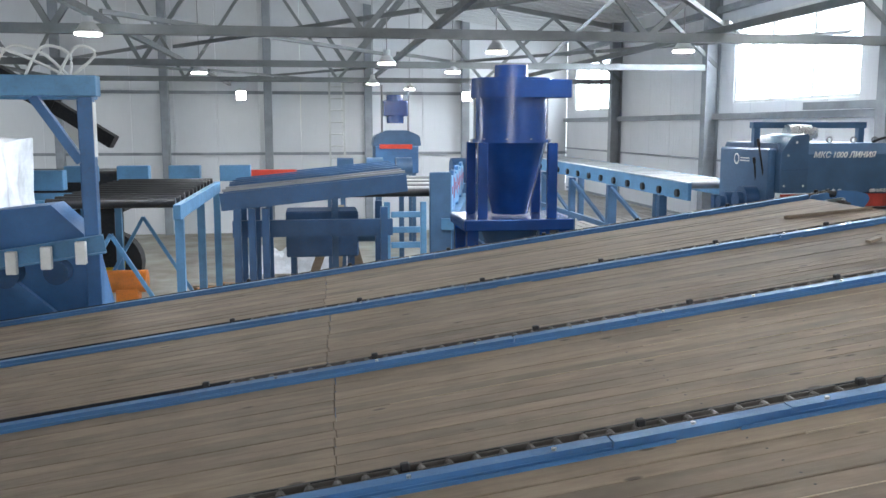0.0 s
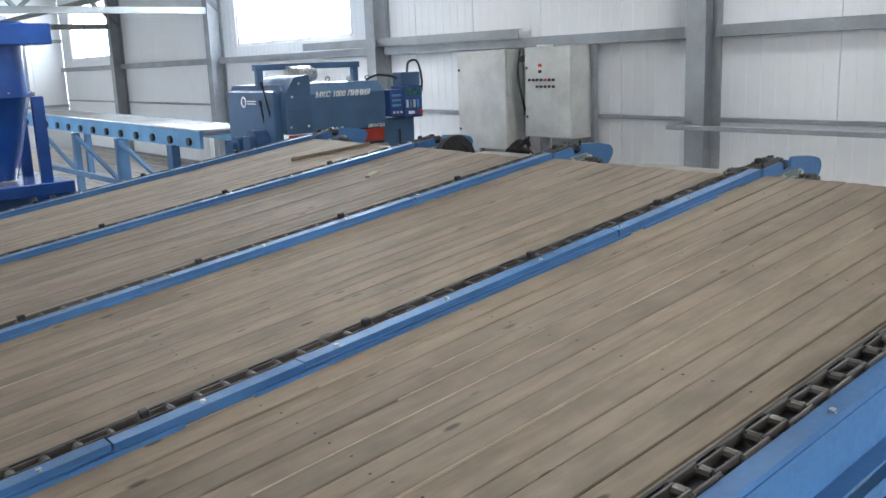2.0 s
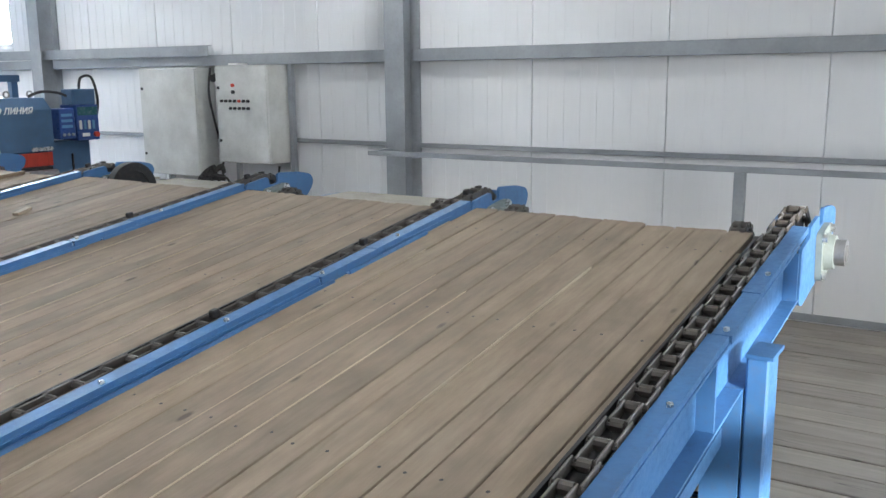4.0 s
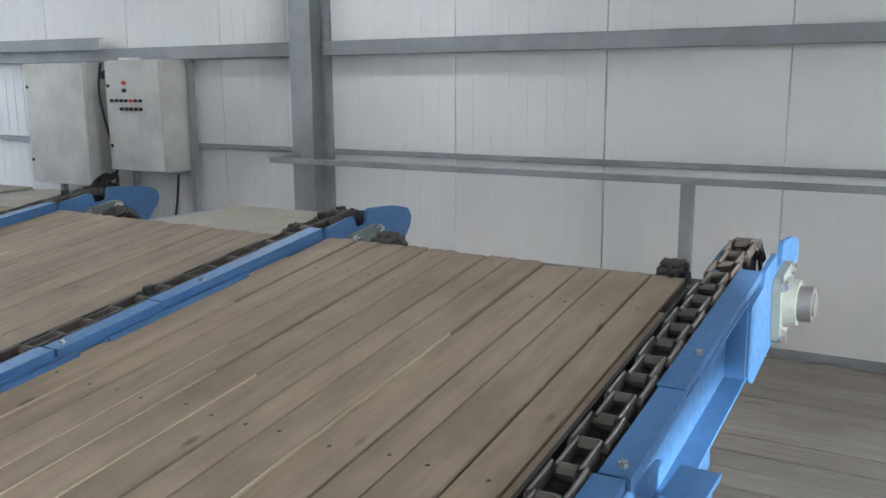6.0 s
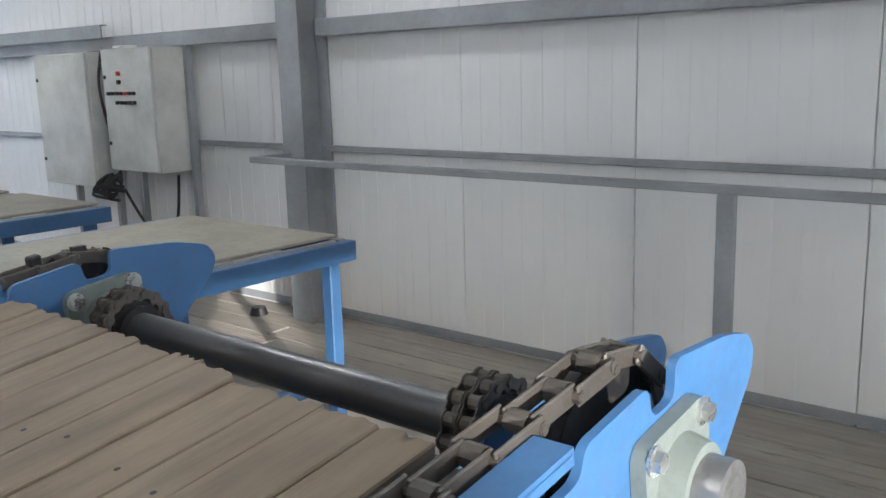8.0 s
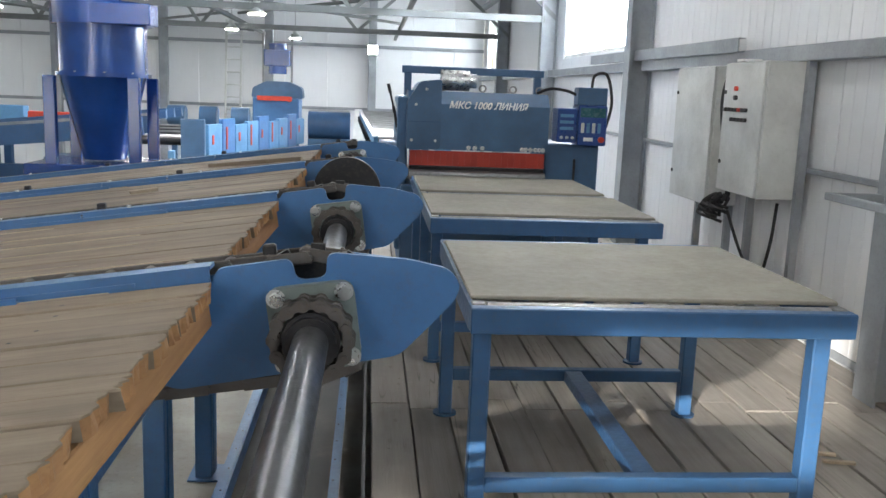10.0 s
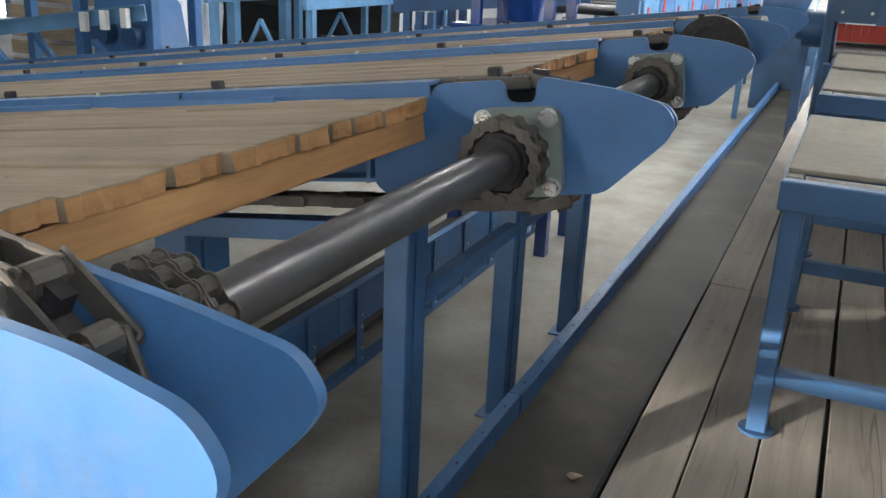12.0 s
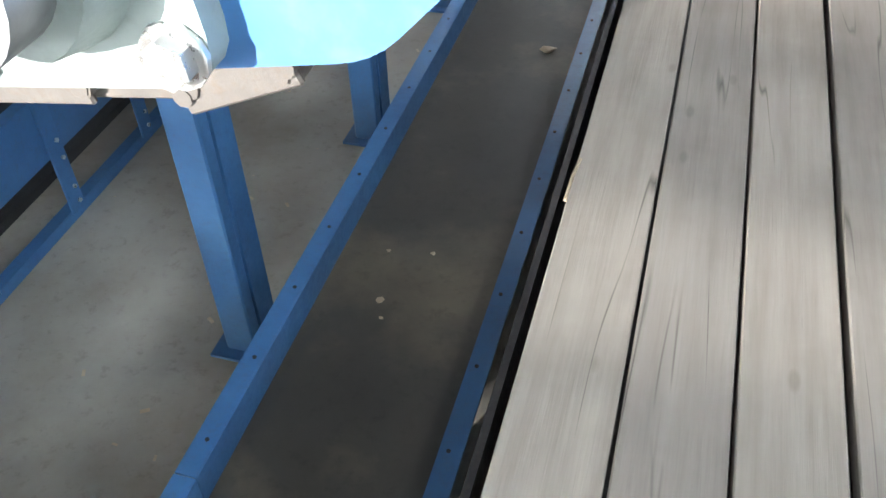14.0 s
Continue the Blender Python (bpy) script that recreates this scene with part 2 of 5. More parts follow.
def hbeam(bm, p, q, w, h, t=0.012, turn=0):
    p, q = Vector(p), Vector(q)
    d = q - p
    m = Matrix.Translation((p + q) / 2) @ d.to_track_quat("X", "Y" if turn else "Z").to_matrix().to_4x4()
    a, c, u = w / 2, t / 2, h / 2
    pts = [(-a, -u), (a, -u), (a, -u + t), (c, -u + t), (c, u - t), (a, u - t), (a, u), (-a, u), (-a, u - t), (-c, u - t), (-c, -u + t), (-a, -u + t)]
    return extruded(bm, pts, m, d.length / 2)


def rod(bm, p, q, r, seg=16, r2=None):
    p, q = Vector(p), Vector(q)
    d = q - p
    m = Matrix.Translation((p + q) / 2) @ d.to_track_quat("Z", "Y").to_matrix().to_4x4()
    bmesh.ops.create_cone(bm, cap_ends=True, segments=seg, radius1=r, radius2=r if r2 is None else r2, depth=d.length, matrix=m)
    return bm


def ring(bm, c, axis, r_out, r_in, w, seg=28):
    """A flat ring about c, w wide along its axis."""
    m = Matrix.Translation(c) @ Vector(axis).to_track_quat("Z", "Y").to_matrix().to_4x4()
    vs = []
    for i in range(seg):
        a = 2 * math.pi * i / seg
        vs.append([bm.verts.new(m @ Vector((r * math.cos(a), r * math.sin(a), z))) for r, z in ((r_out, -w / 2), (r_out, w / 2), (r_in, w / 2), (r_in, -w / 2))])
    for i in range(seg):
        a, b = vs[i], vs[(i + 1) % seg]
        for k in range(4):
            bm.faces.new((a[k], b[k], b[(k + 1) % 4], a[(k + 1) % 4]))
    return bm


def prism(bm, pts, y0, y1):
    """A plate: the outline pts, in x and z, from y0 to y1."""
    a = [bm.verts.new((x, y0, z)) for x, z in pts]
    b = [bm.verts.new((x, y1, z)) for x, z in pts]
    n = len(pts)
    bm.faces.new(a)
    bm.faces.new(list(reversed(b)))
    for i in range(n):
        bm.faces.new((a[i], b[i], b[(i + 1) % n], a[(i + 1) % n]))
    bmesh.ops.recalc_face_normals(bm, faces=bm.faces)
    return bm


def rounded(pts, r, n=4):
    """The outline with its corners rounded."""
    out = []
    k = len(pts)
    for i in range(k):
        p, a, b = Vector(pts[i]), Vector(pts[i - 1]), Vector(pts[(i + 1) % k])
        rr = min(r, (a - p).length * 0.45, (b - p).length * 0.45)
        s, e = p + (a - p).normalized() * rr, p + (b - p).normalized() * rr
        for j in range(n + 1):
            t = j / n
            q = s * (1 - t) ** 2 + p * 2 * t * (1 - t) + e * t * t
            out.append((q.x, q.y))
    return out


def tube(bm, pts, r, seg=8):
    """A round hose through the points."""
    pts = [Vector(p) for p in pts]
    rings = []
    for i, p in enumerate(pts):
        d = (pts[min(i + 1, len(pts) - 1)] - pts[max(i - 1, 0)]).normalized()
        m = Matrix.Translation(p) @ d.to_track_quat("Z", "Y").to_matrix().to_4x4()
        rings.append([bm.verts.new(m @ Vector((r * math.cos(2 * math.pi * k / seg), r * math.sin(2 * math.pi * k / seg), 0))) for k in range(seg)])
    for a, b in zip(rings, rings[1:]):
        for k in range(seg):
            bm.faces.new((a[k], a[(k + 1) % seg], b[(k + 1) % seg], b[k]))
    bm.faces.new(list(reversed(rings[0])))
    bm.faces.new(rings[-1])
    return bm


def curve(points, steps=8):
    """A smooth run of points through the given ones."""
    out = []
    p = [Vector(q) for q in points]
    for i in range(len(p) - 1):
        a, b, c, d = p[max(i - 1, 0)], p[i], p[i + 1], p[min(i + 2, len(p) - 1)]
        for j in range(steps):
            t = j / steps
            out.append(0.5 * ((2 * b) + (c - a) * t + (2 * a - 5 * b + 4 * c - d) * t * t + (3 * b - a - 3 * c + d) * t ** 3))
    out.append(p[-1])
    return out


def finish(name, bm, material, smooth=True):
    me = bpy.data.meshes.new(name)
    bm.to_mesh(me)
    bm.free()
    me.materials.append(material)
    if smooth:
        me.polygons.foreach_set("use_smooth", [True] * len(me.polygons))
        me.set_sharp_from_angle(angle=radians(35))
    return me


def part(name, bm, material, parent=None, label=""):
    ob = new(name, finish(name, bm, material))
    adopt(ob, parent)
    if label:
        ob["label"] = label
    return ob


def adopt(ob, parent):
    if parent is not None:
        ob.parent = parent
        if parent.type == "EMPTY":
            ob.matrix_parent_inverse = Matrix.Translation(-parent.location)


def thing(name, label, category, group="", kind="", place=(0, 0, 0)):
    ob = new(name)
    ob.location = place
    ob.empty_display_size = 0.1
    return tagged(ob, label, category, group, kind)


def solid(name, bm, material, label="", category="", group="", kind=""):
    return tagged(part(name, bm, material), label, category, group, kind)


def mesh():
    return bmesh.new()


def put(name, me, m, parent, label=""):
    """A piece on shared mesh data."""
    ob = new(name, me)
    ob.matrix_basis = m
    adopt(ob, parent)
    if label:
        ob["label"] = label
    return ob

# ---- the hall ----
WALL_X, FAR_Y, BACK_Y, LEFT_X = 2.85, 21.0, -9.2, -19.0
LOW = -1.1           # concrete floor
EAVE, RIDGE = 3.9, 5.6
RIDGE_X = (WALL_X + LEFT_X) / 2
BAY = 4.78
COLS = [2.42 + BAY * i for i in range(-2, 4)]
PANEL_W = 1.055

bm = mesh()
box(bm, LEFT_X, WALL_X + 0.2, BACK_Y - 12, FAR_Y + 0.2, LOW - 0.2, LOW)
solid("floor", bm, CONCRETE, "dusty grey concrete workshop floor with stains", "floor", kind="structure")
bm = mesh()
box(bm, -400, 400, -400, 400, LOW - 0.5, LOW - 0.25)
solid("ground", bm, CONCRETE, "pale open ground outside the hall", "ground", kind="structure")


def wall_cells(a0, a1, z0, z1, holes):
    """Splits a wall into rectangles around its holes, panel by panel."""
    cuts = [a0]
    while cuts[-1] + PANEL_W < a1 - 0.05:
        cuts.append(cuts[-1] + PANEL_W)
    cuts.append(a1)
    cells = []
    for p, q in zip(cuts, cuts[1:]):
        edges = sorted({p, q, *[e for h in holes for e in h[:2] if p < e < q]})
        for s, e in zip(edges, edges[1:]):
            mid = (s + e) / 2
            hole = [h for h in holes if h[0] <= mid <= h[1]]
            if hole:
                cells += [(s, e, z0, hole[0][2]), (s, e, hole[0][3], z1)]
            else:
                cells.append((s, e, z0, z1))
    return [c for c in cells if c[3] - c[2] > 0.01]


wall_right = thing("wall_east", "white ribbed sandwich panel wall with grey seams", "wall", kind="structure")
for s, e, z0, z1 in wall_cells(0.253 - 9 * PANEL_W, FAR_Y, LOW, EAVE, [(a, b, WIN_Z0, WIN_Z1) for a, b in WINDOWS]):
    bm = mesh()
    box(bm, WALL_X, WALL_X + 0.12, s + 0.003, e - 0.003, z0, z1, bevel=0.004)
    n = int((e - s) / 0.12)
    for i in range(1, n):
        y = s + (e - s) * i / n
        box(bm, WALL_X - 0.0025, WALL_X, y - 0.004, y + 0.004, z0 + 0.01, z1 - 0.01)
    part("panel", bm, PANEL, wall_right)
wall_far = thing("wall_north", "white sandwich panel end wall of the hall", "wall", kind="structure")
for s, e, z0, z1 in wall_cells(LEFT_X, WALL_X, LOW, RIDGE, []):
    bm = mesh()
    box(bm, s + 0.003, e - 0.003, FAR_Y, FAR_Y + 0.12, z0, z1, bevel=0.004)
    part("panel", bm, PANEL, wall_far)
# the opening in this wall is added to let light in
wall_left = thing("wall_west", "white panel long wall with a wide opening added for daylight", "wall", kind="structure")
for s, e, z0, z1 in wall_cells(BACK_Y, FAR_Y, LOW, EAVE, [(*ADDED_WEST_GATE, LOW, 2.3)]):
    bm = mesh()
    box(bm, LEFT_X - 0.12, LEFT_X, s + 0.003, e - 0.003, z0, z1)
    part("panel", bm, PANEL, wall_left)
# unseen openings, cut to aim low sun at the deck end and floor
wall_back = thing("wall_south", "white panel end wall with unseen openings added for daylight", "wall", kind="structure")
for x0, x1, z0, z1 in ((LEFT_X, -8.0, LOW, RIDGE), (-8.0, -5.6, 0.95, RIDGE), (-3.65, WALL_X, LOW, RIDGE), (-5.6, -4.65, 2.7, RIDGE), (-4.65, -3.65, 2.99, RIDGE)):
    bm = mesh()
    box(bm, x0, x1, BACK_Y - 0.12, BACK_Y, z0, z1)
    part("panel", bm, PANEL, wall_back)

# panels out of view, added to block the sun except through narrow slits
gate = thing("sun_mask_1", "unseen pale panels added to cut the low sun into stripes", "gate", kind="structure", place=(-4.15, BACK_Y - 0.15, LOW))
for z0, z1 in ((0.95, 1.95), (2.0, 2.22), (2.34, 2.5)):
    bm = mesh()
    box(bm, -5.59, -3.66, BACK_Y - 0.17, BACK_Y - 0.13, z0, z1)
    part("leaf", bm, PANEL, gate)

bm = mesh()
for xa, xb, za, zb in ((LEFT_X, RIDGE_X, EAVE, RIDGE), (RIDGE_X, WALL_X + 0.12, RIDGE, EAVE)):
    n = 60
    d = Vector((xb - xa, 0, zb - za))
    bar(bm, (xa, (BACK_Y + FAR_Y) / 2, za + 0.05), (xb, (BACK_Y + FAR_Y) / 2, zb + 0.05), FAR_Y - BACK_Y, 0.06)
    for i in range(int((FAR_Y - BACK_Y) / 0.35)):
        y = BACK_Y + 0.2 + 0.35 * i
        bar(bm, (xa, y, za + 0.0), (xb, y, zb + 0.0), 0.05, 0.04)
solid("ceiling", bm, ROOF, "pale profiled steel roof sheets", "ceiling", kind="structure")

# windows of the long wall
for i, (a, b) in enumerate(WINDOWS):
    w = thing("window_%d" % (i + 1), "bright wide window with white frame", "window", kind="structure", place=(WALL_X, (a + b) / 2, WIN_Z0))
    bm = mesh()
    for y0, y1, z0, z1 in ((a, b, WIN_Z0, WIN_Z0 + 0.05), (a, b, WIN_Z1 - 0.05, WIN_Z1), (a, a + 0.05, WIN_Z0 + 0.05, WIN_Z1 - 0.05), (b - 0.05, b, WIN_Z0 + 0.05, WIN_Z1 - 0.05)):
        box(bm, WALL_X + 0.02, WALL_X + 0.09, y0, y1, z0, z1)
    for k in (1, 2):
        y = a + (b - a) * k / 3
        box(bm, WALL_X + 0.03, WALL_X + 0.08, y - 0.025, y + 0.025, WIN_Z0 + 0.05, WIN_Z1 - 0.05)
    part("window_frame", bm, WHITE, w)
    for k in range(3):
        bm = mesh()
        y0 = a + (b - a) * k / 3
        box(bm, WALL_X + 0.05, WALL_X + 0.058, y0 + 0.03, y0 + (b - a) / 3 - 0.03, WIN_Z0 + 0.05, WIN_Z1 - 0.05)
        part("pane", bm, GLASS, w).visible_shadow = False
# glowing boards stand in for daylight outside; the west one serves the added gate
bm = mesh()
box(bm, 9.0, 9.2, -12, 60, LOW - 0.2, 14)
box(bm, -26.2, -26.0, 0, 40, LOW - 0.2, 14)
solid("backdrop", bm, glow("daylight_glow", (0.9, 0.95, 1.0), 3.0), "white glowing boards standing in for daylight outside", "sky", kind="structure")

# columns, girts
for y in COLS:
    c = mesh()
    hbeam(c, (WALL_X - 0.13, y, LOW), (WALL_X - 0.13, y, EAVE), 0.19, 0.24, 0.014, turn=0)
    solid("column", c, GREY, "grey painted steel H column along the wall", "column", "hall columns", "structure")
for y, x in [(FAR_Y - 0.12, LEFT_X + 1.2 + 2.55 * i) for i in range(8)]:
    c = mesh()
    box(c, x - 0.1, x + 0.1, y - 0.1, y + 0.1, LOW, RIDGE - 0.3, bevel=0.006)
    solid("column", c, GREY, "grey steel post on the end wall", "column", "end wall posts", "structure")
for a, b in zip([BACK_Y] + COLS, COLS + [FAR_Y]):
    for z, h in ((1.81, 0.1), (1.08, 0.035), (3.55, 0.1)):
        g = mesh()
        box(g, WALL_X - 0.12 if h > 0.05 else WALL_X - 0.05, WALL_X - 0.004, a + 0.1, b - 0.1, z - h / 2, z + h / 2, bevel=0.004)
        solid("girt", g, GREY, "grey steel wall girt between columns", "girt", "wall girts", "structure")
g = mesh()
channel(g, (WALL_X - 0.17, 4.62, 1.9), (WALL_X - 0.17, 9.0, 1.92), 0.05, 0.1, 0.006, -1)
solid("cable_tray", g, GREY, "grey steel tray running along the wall girt", "cable tray")
for z, h in ((0.95, 0.07), (2.5, 0.08)):
    g = mesh()
    box(g, LEFT_X, WALL_X, FAR_Y - 0.06, FAR_Y - 0.004, z - h / 2, z + h / 2)
    solid("girt", g, GREY, "grey steel girt on the end wall", "girt", "wall girts", "structure")

# roof trusses
CHORD = 2.62


def truss(y):
    tr = thing("roof_truss", "grey steel roof truss with diagonal braces", "truss", "roof trusses", "structure", (RIDGE_X, y, CHORD))
    top = lambda x: EAVE - 0.12 + (RIDGE - EAVE) * (1 - abs(x - RIDGE_X) / (WALL_X - RIDGE_X))
    b = mesh()
    bar(b, (LEFT_X, y, CHORD), (WALL_X - 0.2, y, CHORD), 0.1, 0.1)
    part("bottom_chord", b, TRUSS, tr)
    b = mesh()
    bar(b, (LEFT_X, y, EAVE - 0.12), (RIDGE_X, y, RIDGE - 0.12), 0.1, 0.1)
    bar(b, (RIDGE_X, y, RIDGE - 0.12), (WALL_X - 0.05, y, EAVE - 0.12), 0.1, 0.1)
    part("top_chord", b, TRUSS, tr)
    n = 14
    for i in range(n):
        xa, xb = LEFT_X + (WALL_X - LEFT_X) * i / n, LEFT_X + (WALL_X - LEFT_X) * (i + 1) / n
        b = mesh()
        p, q = ((xa, y, CHORD), (xb, y, top(xb) - 0.04)) if i % 2 == 0 else ((xa, y, top(xa) - 0.04), (xb, y, CHORD))
        bar(b, p, q, 0.06, 0.06)
        part("brace", b, TRUSS, tr)


for y in COLS:
    truss(y)
for x in (-16.5, -13, -9.5, -6, -2.6, 0.6):
    g = mesh()
    bar(g, (x, BACK_Y, CHORD + 0.09), (x, FAR_Y, CHORD + 0.09), 0.06, 0.07)
    solid("tie_beam", g, TRUSS, "grey steel tie running along the trusses", "beam", "roof ties", "structure")
for x, y0 in ((-2.6, 2.42), (-6, 7.07), (-2.6, 11.72), (-9.5, 11.72), (0.6, 7.07), (-6, 16.37)):
    g = mesh()
    bar(g, (x, y0, CHORD + 0.16), (x + 3.2, y0 + BAY, CHORD + 0.16), 0.05, 0.05)
    bar(g, (x + 3.2, y0, CHORD + 0.23), (x, y0 + BAY, CHORD + 0.23), 0.05, 0.05)
    solid("wind_brace", g, TRUSS, "crossed grey steel wind braces under the roof", "brace", "roof braces", "structure")

# hanging lamps, floodlights
# the last eight, z 3.0 and up, are unseen lamps added as fill
HUNG = [(-6.02, 6.6, 2.5), (-2.9, 10.16, 2.5), (-1.78, 8.08, 2.5), (0.34, 7.61, 2.5), (-5.75, 12.74, 2.5), (-2.69, 16.2, 2.5), (-1.68, 12.0, 2.5), (-1.67, 18.6, 2.5), (-9.6, 13.7, 2.5), (-1.9, 4.7, 3.0), (-1.9, 0.0, 3.0), (-6.0, 3.0, 3.0), (-6.0, -2.0, 3.0), (-1.9, -4.6, 3.0), (-14, 4.0, 3.0), (1.35, 2.0, 3.5), (1.35, 6.2, 3.5)]
for i, (x, y, z) in enumerate(HUNG):
    l = thing("pendant_lamp", "round white high bay lamp hanging from the roof", "lamp", "hall lamps", place=(x, y, z))
    b = mesh()
    rod(b, (x, y, z + 0.02), (x, y, z + 0.12), 0.13, 20, 0.06)
    rod(b, (x, y, z + 0.12), (x, y, z + 0.2), 0.05, 12)
    part("housing", b, GREY_L, l)
    b = mesh()
    rod(b, (x, y, z + 0.2), (x, y, EAVE + 0.05 + (RIDGE - EAVE) * (1 - abs(x - RIDGE_X) / (WALL_X - RIDGE_X))), 0.008, 6)
    part("stem", b, STEEL, l)
    b = mesh()
    rod(b, (x, y, z), (x, y, z + 0.018), 0.12, 20)
    part("diffuser", b, LAMP_GLOW, l)
    if z < 2.8:
        lamp("lamp_light", "AREA", (x, y, z - 0.02), (x, y, -1), 21, (0.94, 0.97, 1.0), 0.24)
    else:
        # point fill of the added lamps, for the deck and upper wall
        fill_bulb = lamp("lamp_light", "POINT", (x, y, z - 0.14), (x, y, -1), 14 if z < 3.2 else 20, (0.94, 0.97, 1.0))
        fill_bulb.data.shadow_soft_size = 0.12
for x in (-9.4, -5.7, 0.05):
    l = thing("floodlight", "small white floodlight on an end wall post", "lamp", "wall floodlights", place=(x, FAR_Y - 0.3, 2.4))
    b = mesh()
    box(b, x - 0.12, x + 0.12, FAR_Y - 0.36, FAR_Y - 0.28, 2.3, 2.53, bevel=0.01)
    part("housing", b, GREY, l)
    b = mesh()
    box(b, x - 0.11, x + 0.11, FAR_Y - 0.37, FAR_Y - 0.362, 2.31, 2.52)
    part("lens", b, LAMP_GLOW, l)
    b = mesh()
    box(b, x - 0.02, x + 0.02, FAR_Y - 0.285, FAR_Y - 0.05, 2.37, 2.45)
    part("bracket", b, STEEL, l)

# ---- plank platform ----
EDGE_X = 0.078
bm = mesh()
for x in (0.3, 1.2, 2.1, 2.75):
    box(bm, x - 0.05, x + 0.05, -7.0, 20.0, -0.2, -0.062)
for y in range(-6, 20, 2):
    for x in (0.3, 2.7):
        box(bm, x - 0.06, x + 0.06, y - 0.06, y + 0.06, LOW, -0.2)
solid("platform_frame", bm, BLUE_DARK, "dark steel beams and posts under the plank platform", "platform", kind="structure")
# black sheet put in for the dark gap below the plank edge
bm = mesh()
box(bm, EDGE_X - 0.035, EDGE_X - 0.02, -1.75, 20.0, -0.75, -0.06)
solid("platform_skirt", bm, BLACK, "black sheet in place of the dark gap below the platform edge", "panel", kind="structure")
# black sheet added below the planks so the gaps between them look shaded
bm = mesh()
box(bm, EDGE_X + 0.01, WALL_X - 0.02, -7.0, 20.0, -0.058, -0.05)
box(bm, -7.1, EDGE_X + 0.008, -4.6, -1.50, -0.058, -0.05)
solid("underlay", bm, BLACK, "dark sheet added under the floor planks to shade their gaps", "floor", kind="structure")
platform = thing("plank_platform", "raised walkway of worn grey floor planks", "platform", kind="structure")
PLANK_W = 0.1835
rng = random.Random(4)
mesh_cache = {}


def plank_mesh(name, length, width, thick, mat, axis):
    key = (name, round(length, 2), round(width, 3))
    if key not in mesh_cache:
        b = mesh()
        if axis == 1:
            box(b, -width / 2, width / 2, 0, length, -thick, 0, bevel=0.003)
        else:
            box(b, -length, 0, -width / 2, width / 2, -thick, 0, bevel=0.003)
        mesh_cache[key] = finish(name, b, mat)
    return mesh_cache[key]


x = EDGE_X
row = 0
while x < WALL_X - 0.1:
    starts = [-7.0, 2.27 + (0.0 if row % 3 else 0.13), 8.2, 14.0, 20.0] if row else [-7.0, 2.35, 8.2, 14.0, 20.0]
    for a, b in zip(starts, starts[1:]):
        me = plank_mesh("plank", b - a - 0.006, PLANK_W - 0.006 - 0.004 * (row % 3), 0.045, FLOORWOOD, 1)
        put("plank", me, pose(x + PLANK_W / 2, a, rng.uniform(-0.003, 0.002), 0, 0, rng.uniform(-0.03, 0.03)), platform)
    x += PLANK_W
    row += 1
# walkway beside the conveyor
walkway = thing("plank_walkway", "plank walkway beside the board conveyor", "platform", kind="structure")
for i in range(16):
    me = plank_mesh("walk_plank", 7.2, 0.185, 0.045, DECK, 0)
    put("plank", me, pose(EDGE_X - 0.01, -1.58 - 0.19 * i, rng.uniform(-0.003, 0.002)), walkway)
bm = mesh()
for x in (-6.8, -5.0, -3.2, -1.4, -0.1):
    box(bm, x - 0.05, x + 0.05, -4.5, -1.55, -0.2, -0.062)
    for y in (-4.35, -1.7):
        box(bm, x - 0.05, x + 0.05, y - 0.05, y + 0.05, LOW, -0.2)
solid("walkway_frame", bm, BLUE_DARK, "dark steel frame carrying the walkway planks", "platform", kind="structure")
bm = mesh()
box(bm, WALL_X - 0.012, WALL_X - 0.003, BACK_Y + 0.1, FAR_Y - 0.1, 0.0, 0.05)
solid("baseboard", bm, GREY, "grey steel base strip of the panel wall", "trim", kind="structure")

# ---- board deck with five chain strands ----
SLOPE = 0.1372
ANG = math.degrees(math.atan(SLOPE))
CHAIN_Y = [-1.284, 0.0, 1.263, 2.51, 3.81]
TAIL = -9.0
SHAFT_X, SHAFT_Z = -0.053, 1.022


def deck_z(x):
    return 1.1355 + SLOPE * (x + 0.28)


def on_deck(x, y, dz=0.0):
    """A frame on the deck: x along the slope, z square to it."""
    return Matrix.Translation((x, y, deck_z(x) + dz)) @ Matrix.Rotation(-math.atan(SLOPE), 4, "Y")


# one link plate pair of the carrying chain, shared by all strands
PITCH = 0.082
b = mesh()
for yy in (-0.028, 0.028):
    box(b, -PITCH * 0.56, PITCH * 0.56, yy - 0.003, yy + 0.003, -0.016, 0.011, bevel=0.002)
rod(b, (-PITCH / 2, -0.034, -0.004), (-PITCH / 2, 0.034, -0.004), 0.007, 8)
rod(b, (PITCH / 2, -0.034, -0.004), (PITCH / 2, 0.034, -0.004), 0.007, 8)
LINK_OUT = finish("chain_link", b, CHAIN)
b = mesh()
for yy in (-0.019, 0.019):
    box(b, -PITCH * 0.56, PITCH * 0.56, yy - 0.003, yy + 0.003, -0.016, 0.011, bevel=0.002)
rod(b, (-PITCH / 2, -0.033, -0.004), (-PITCH / 2, 0.033, -0.004), 0.009, 8)
rod(b, (PITCH / 2, -0.033, -0.004), (PITCH / 2, 0.033, -0.004), 0.009, 8)
for xx in (-PITCH / 2, PITCH / 2):
    rod(b, (xx, -0.0145, -0.004), (xx, 0.0145, -0.004), 0.0145, 10)
LINK_IN = finish("chain_link", b, CHAIN)
b = mesh()
rod(b, (0, -0.014, 0), (0, 0, 0), 0.014, 6)
rod(b, (0, -0.004, 0), (0, 0.0, 0), 0.019, 12)
BOLT = finish("bolt", b, STEEL_BRIGHT)
b = mesh()
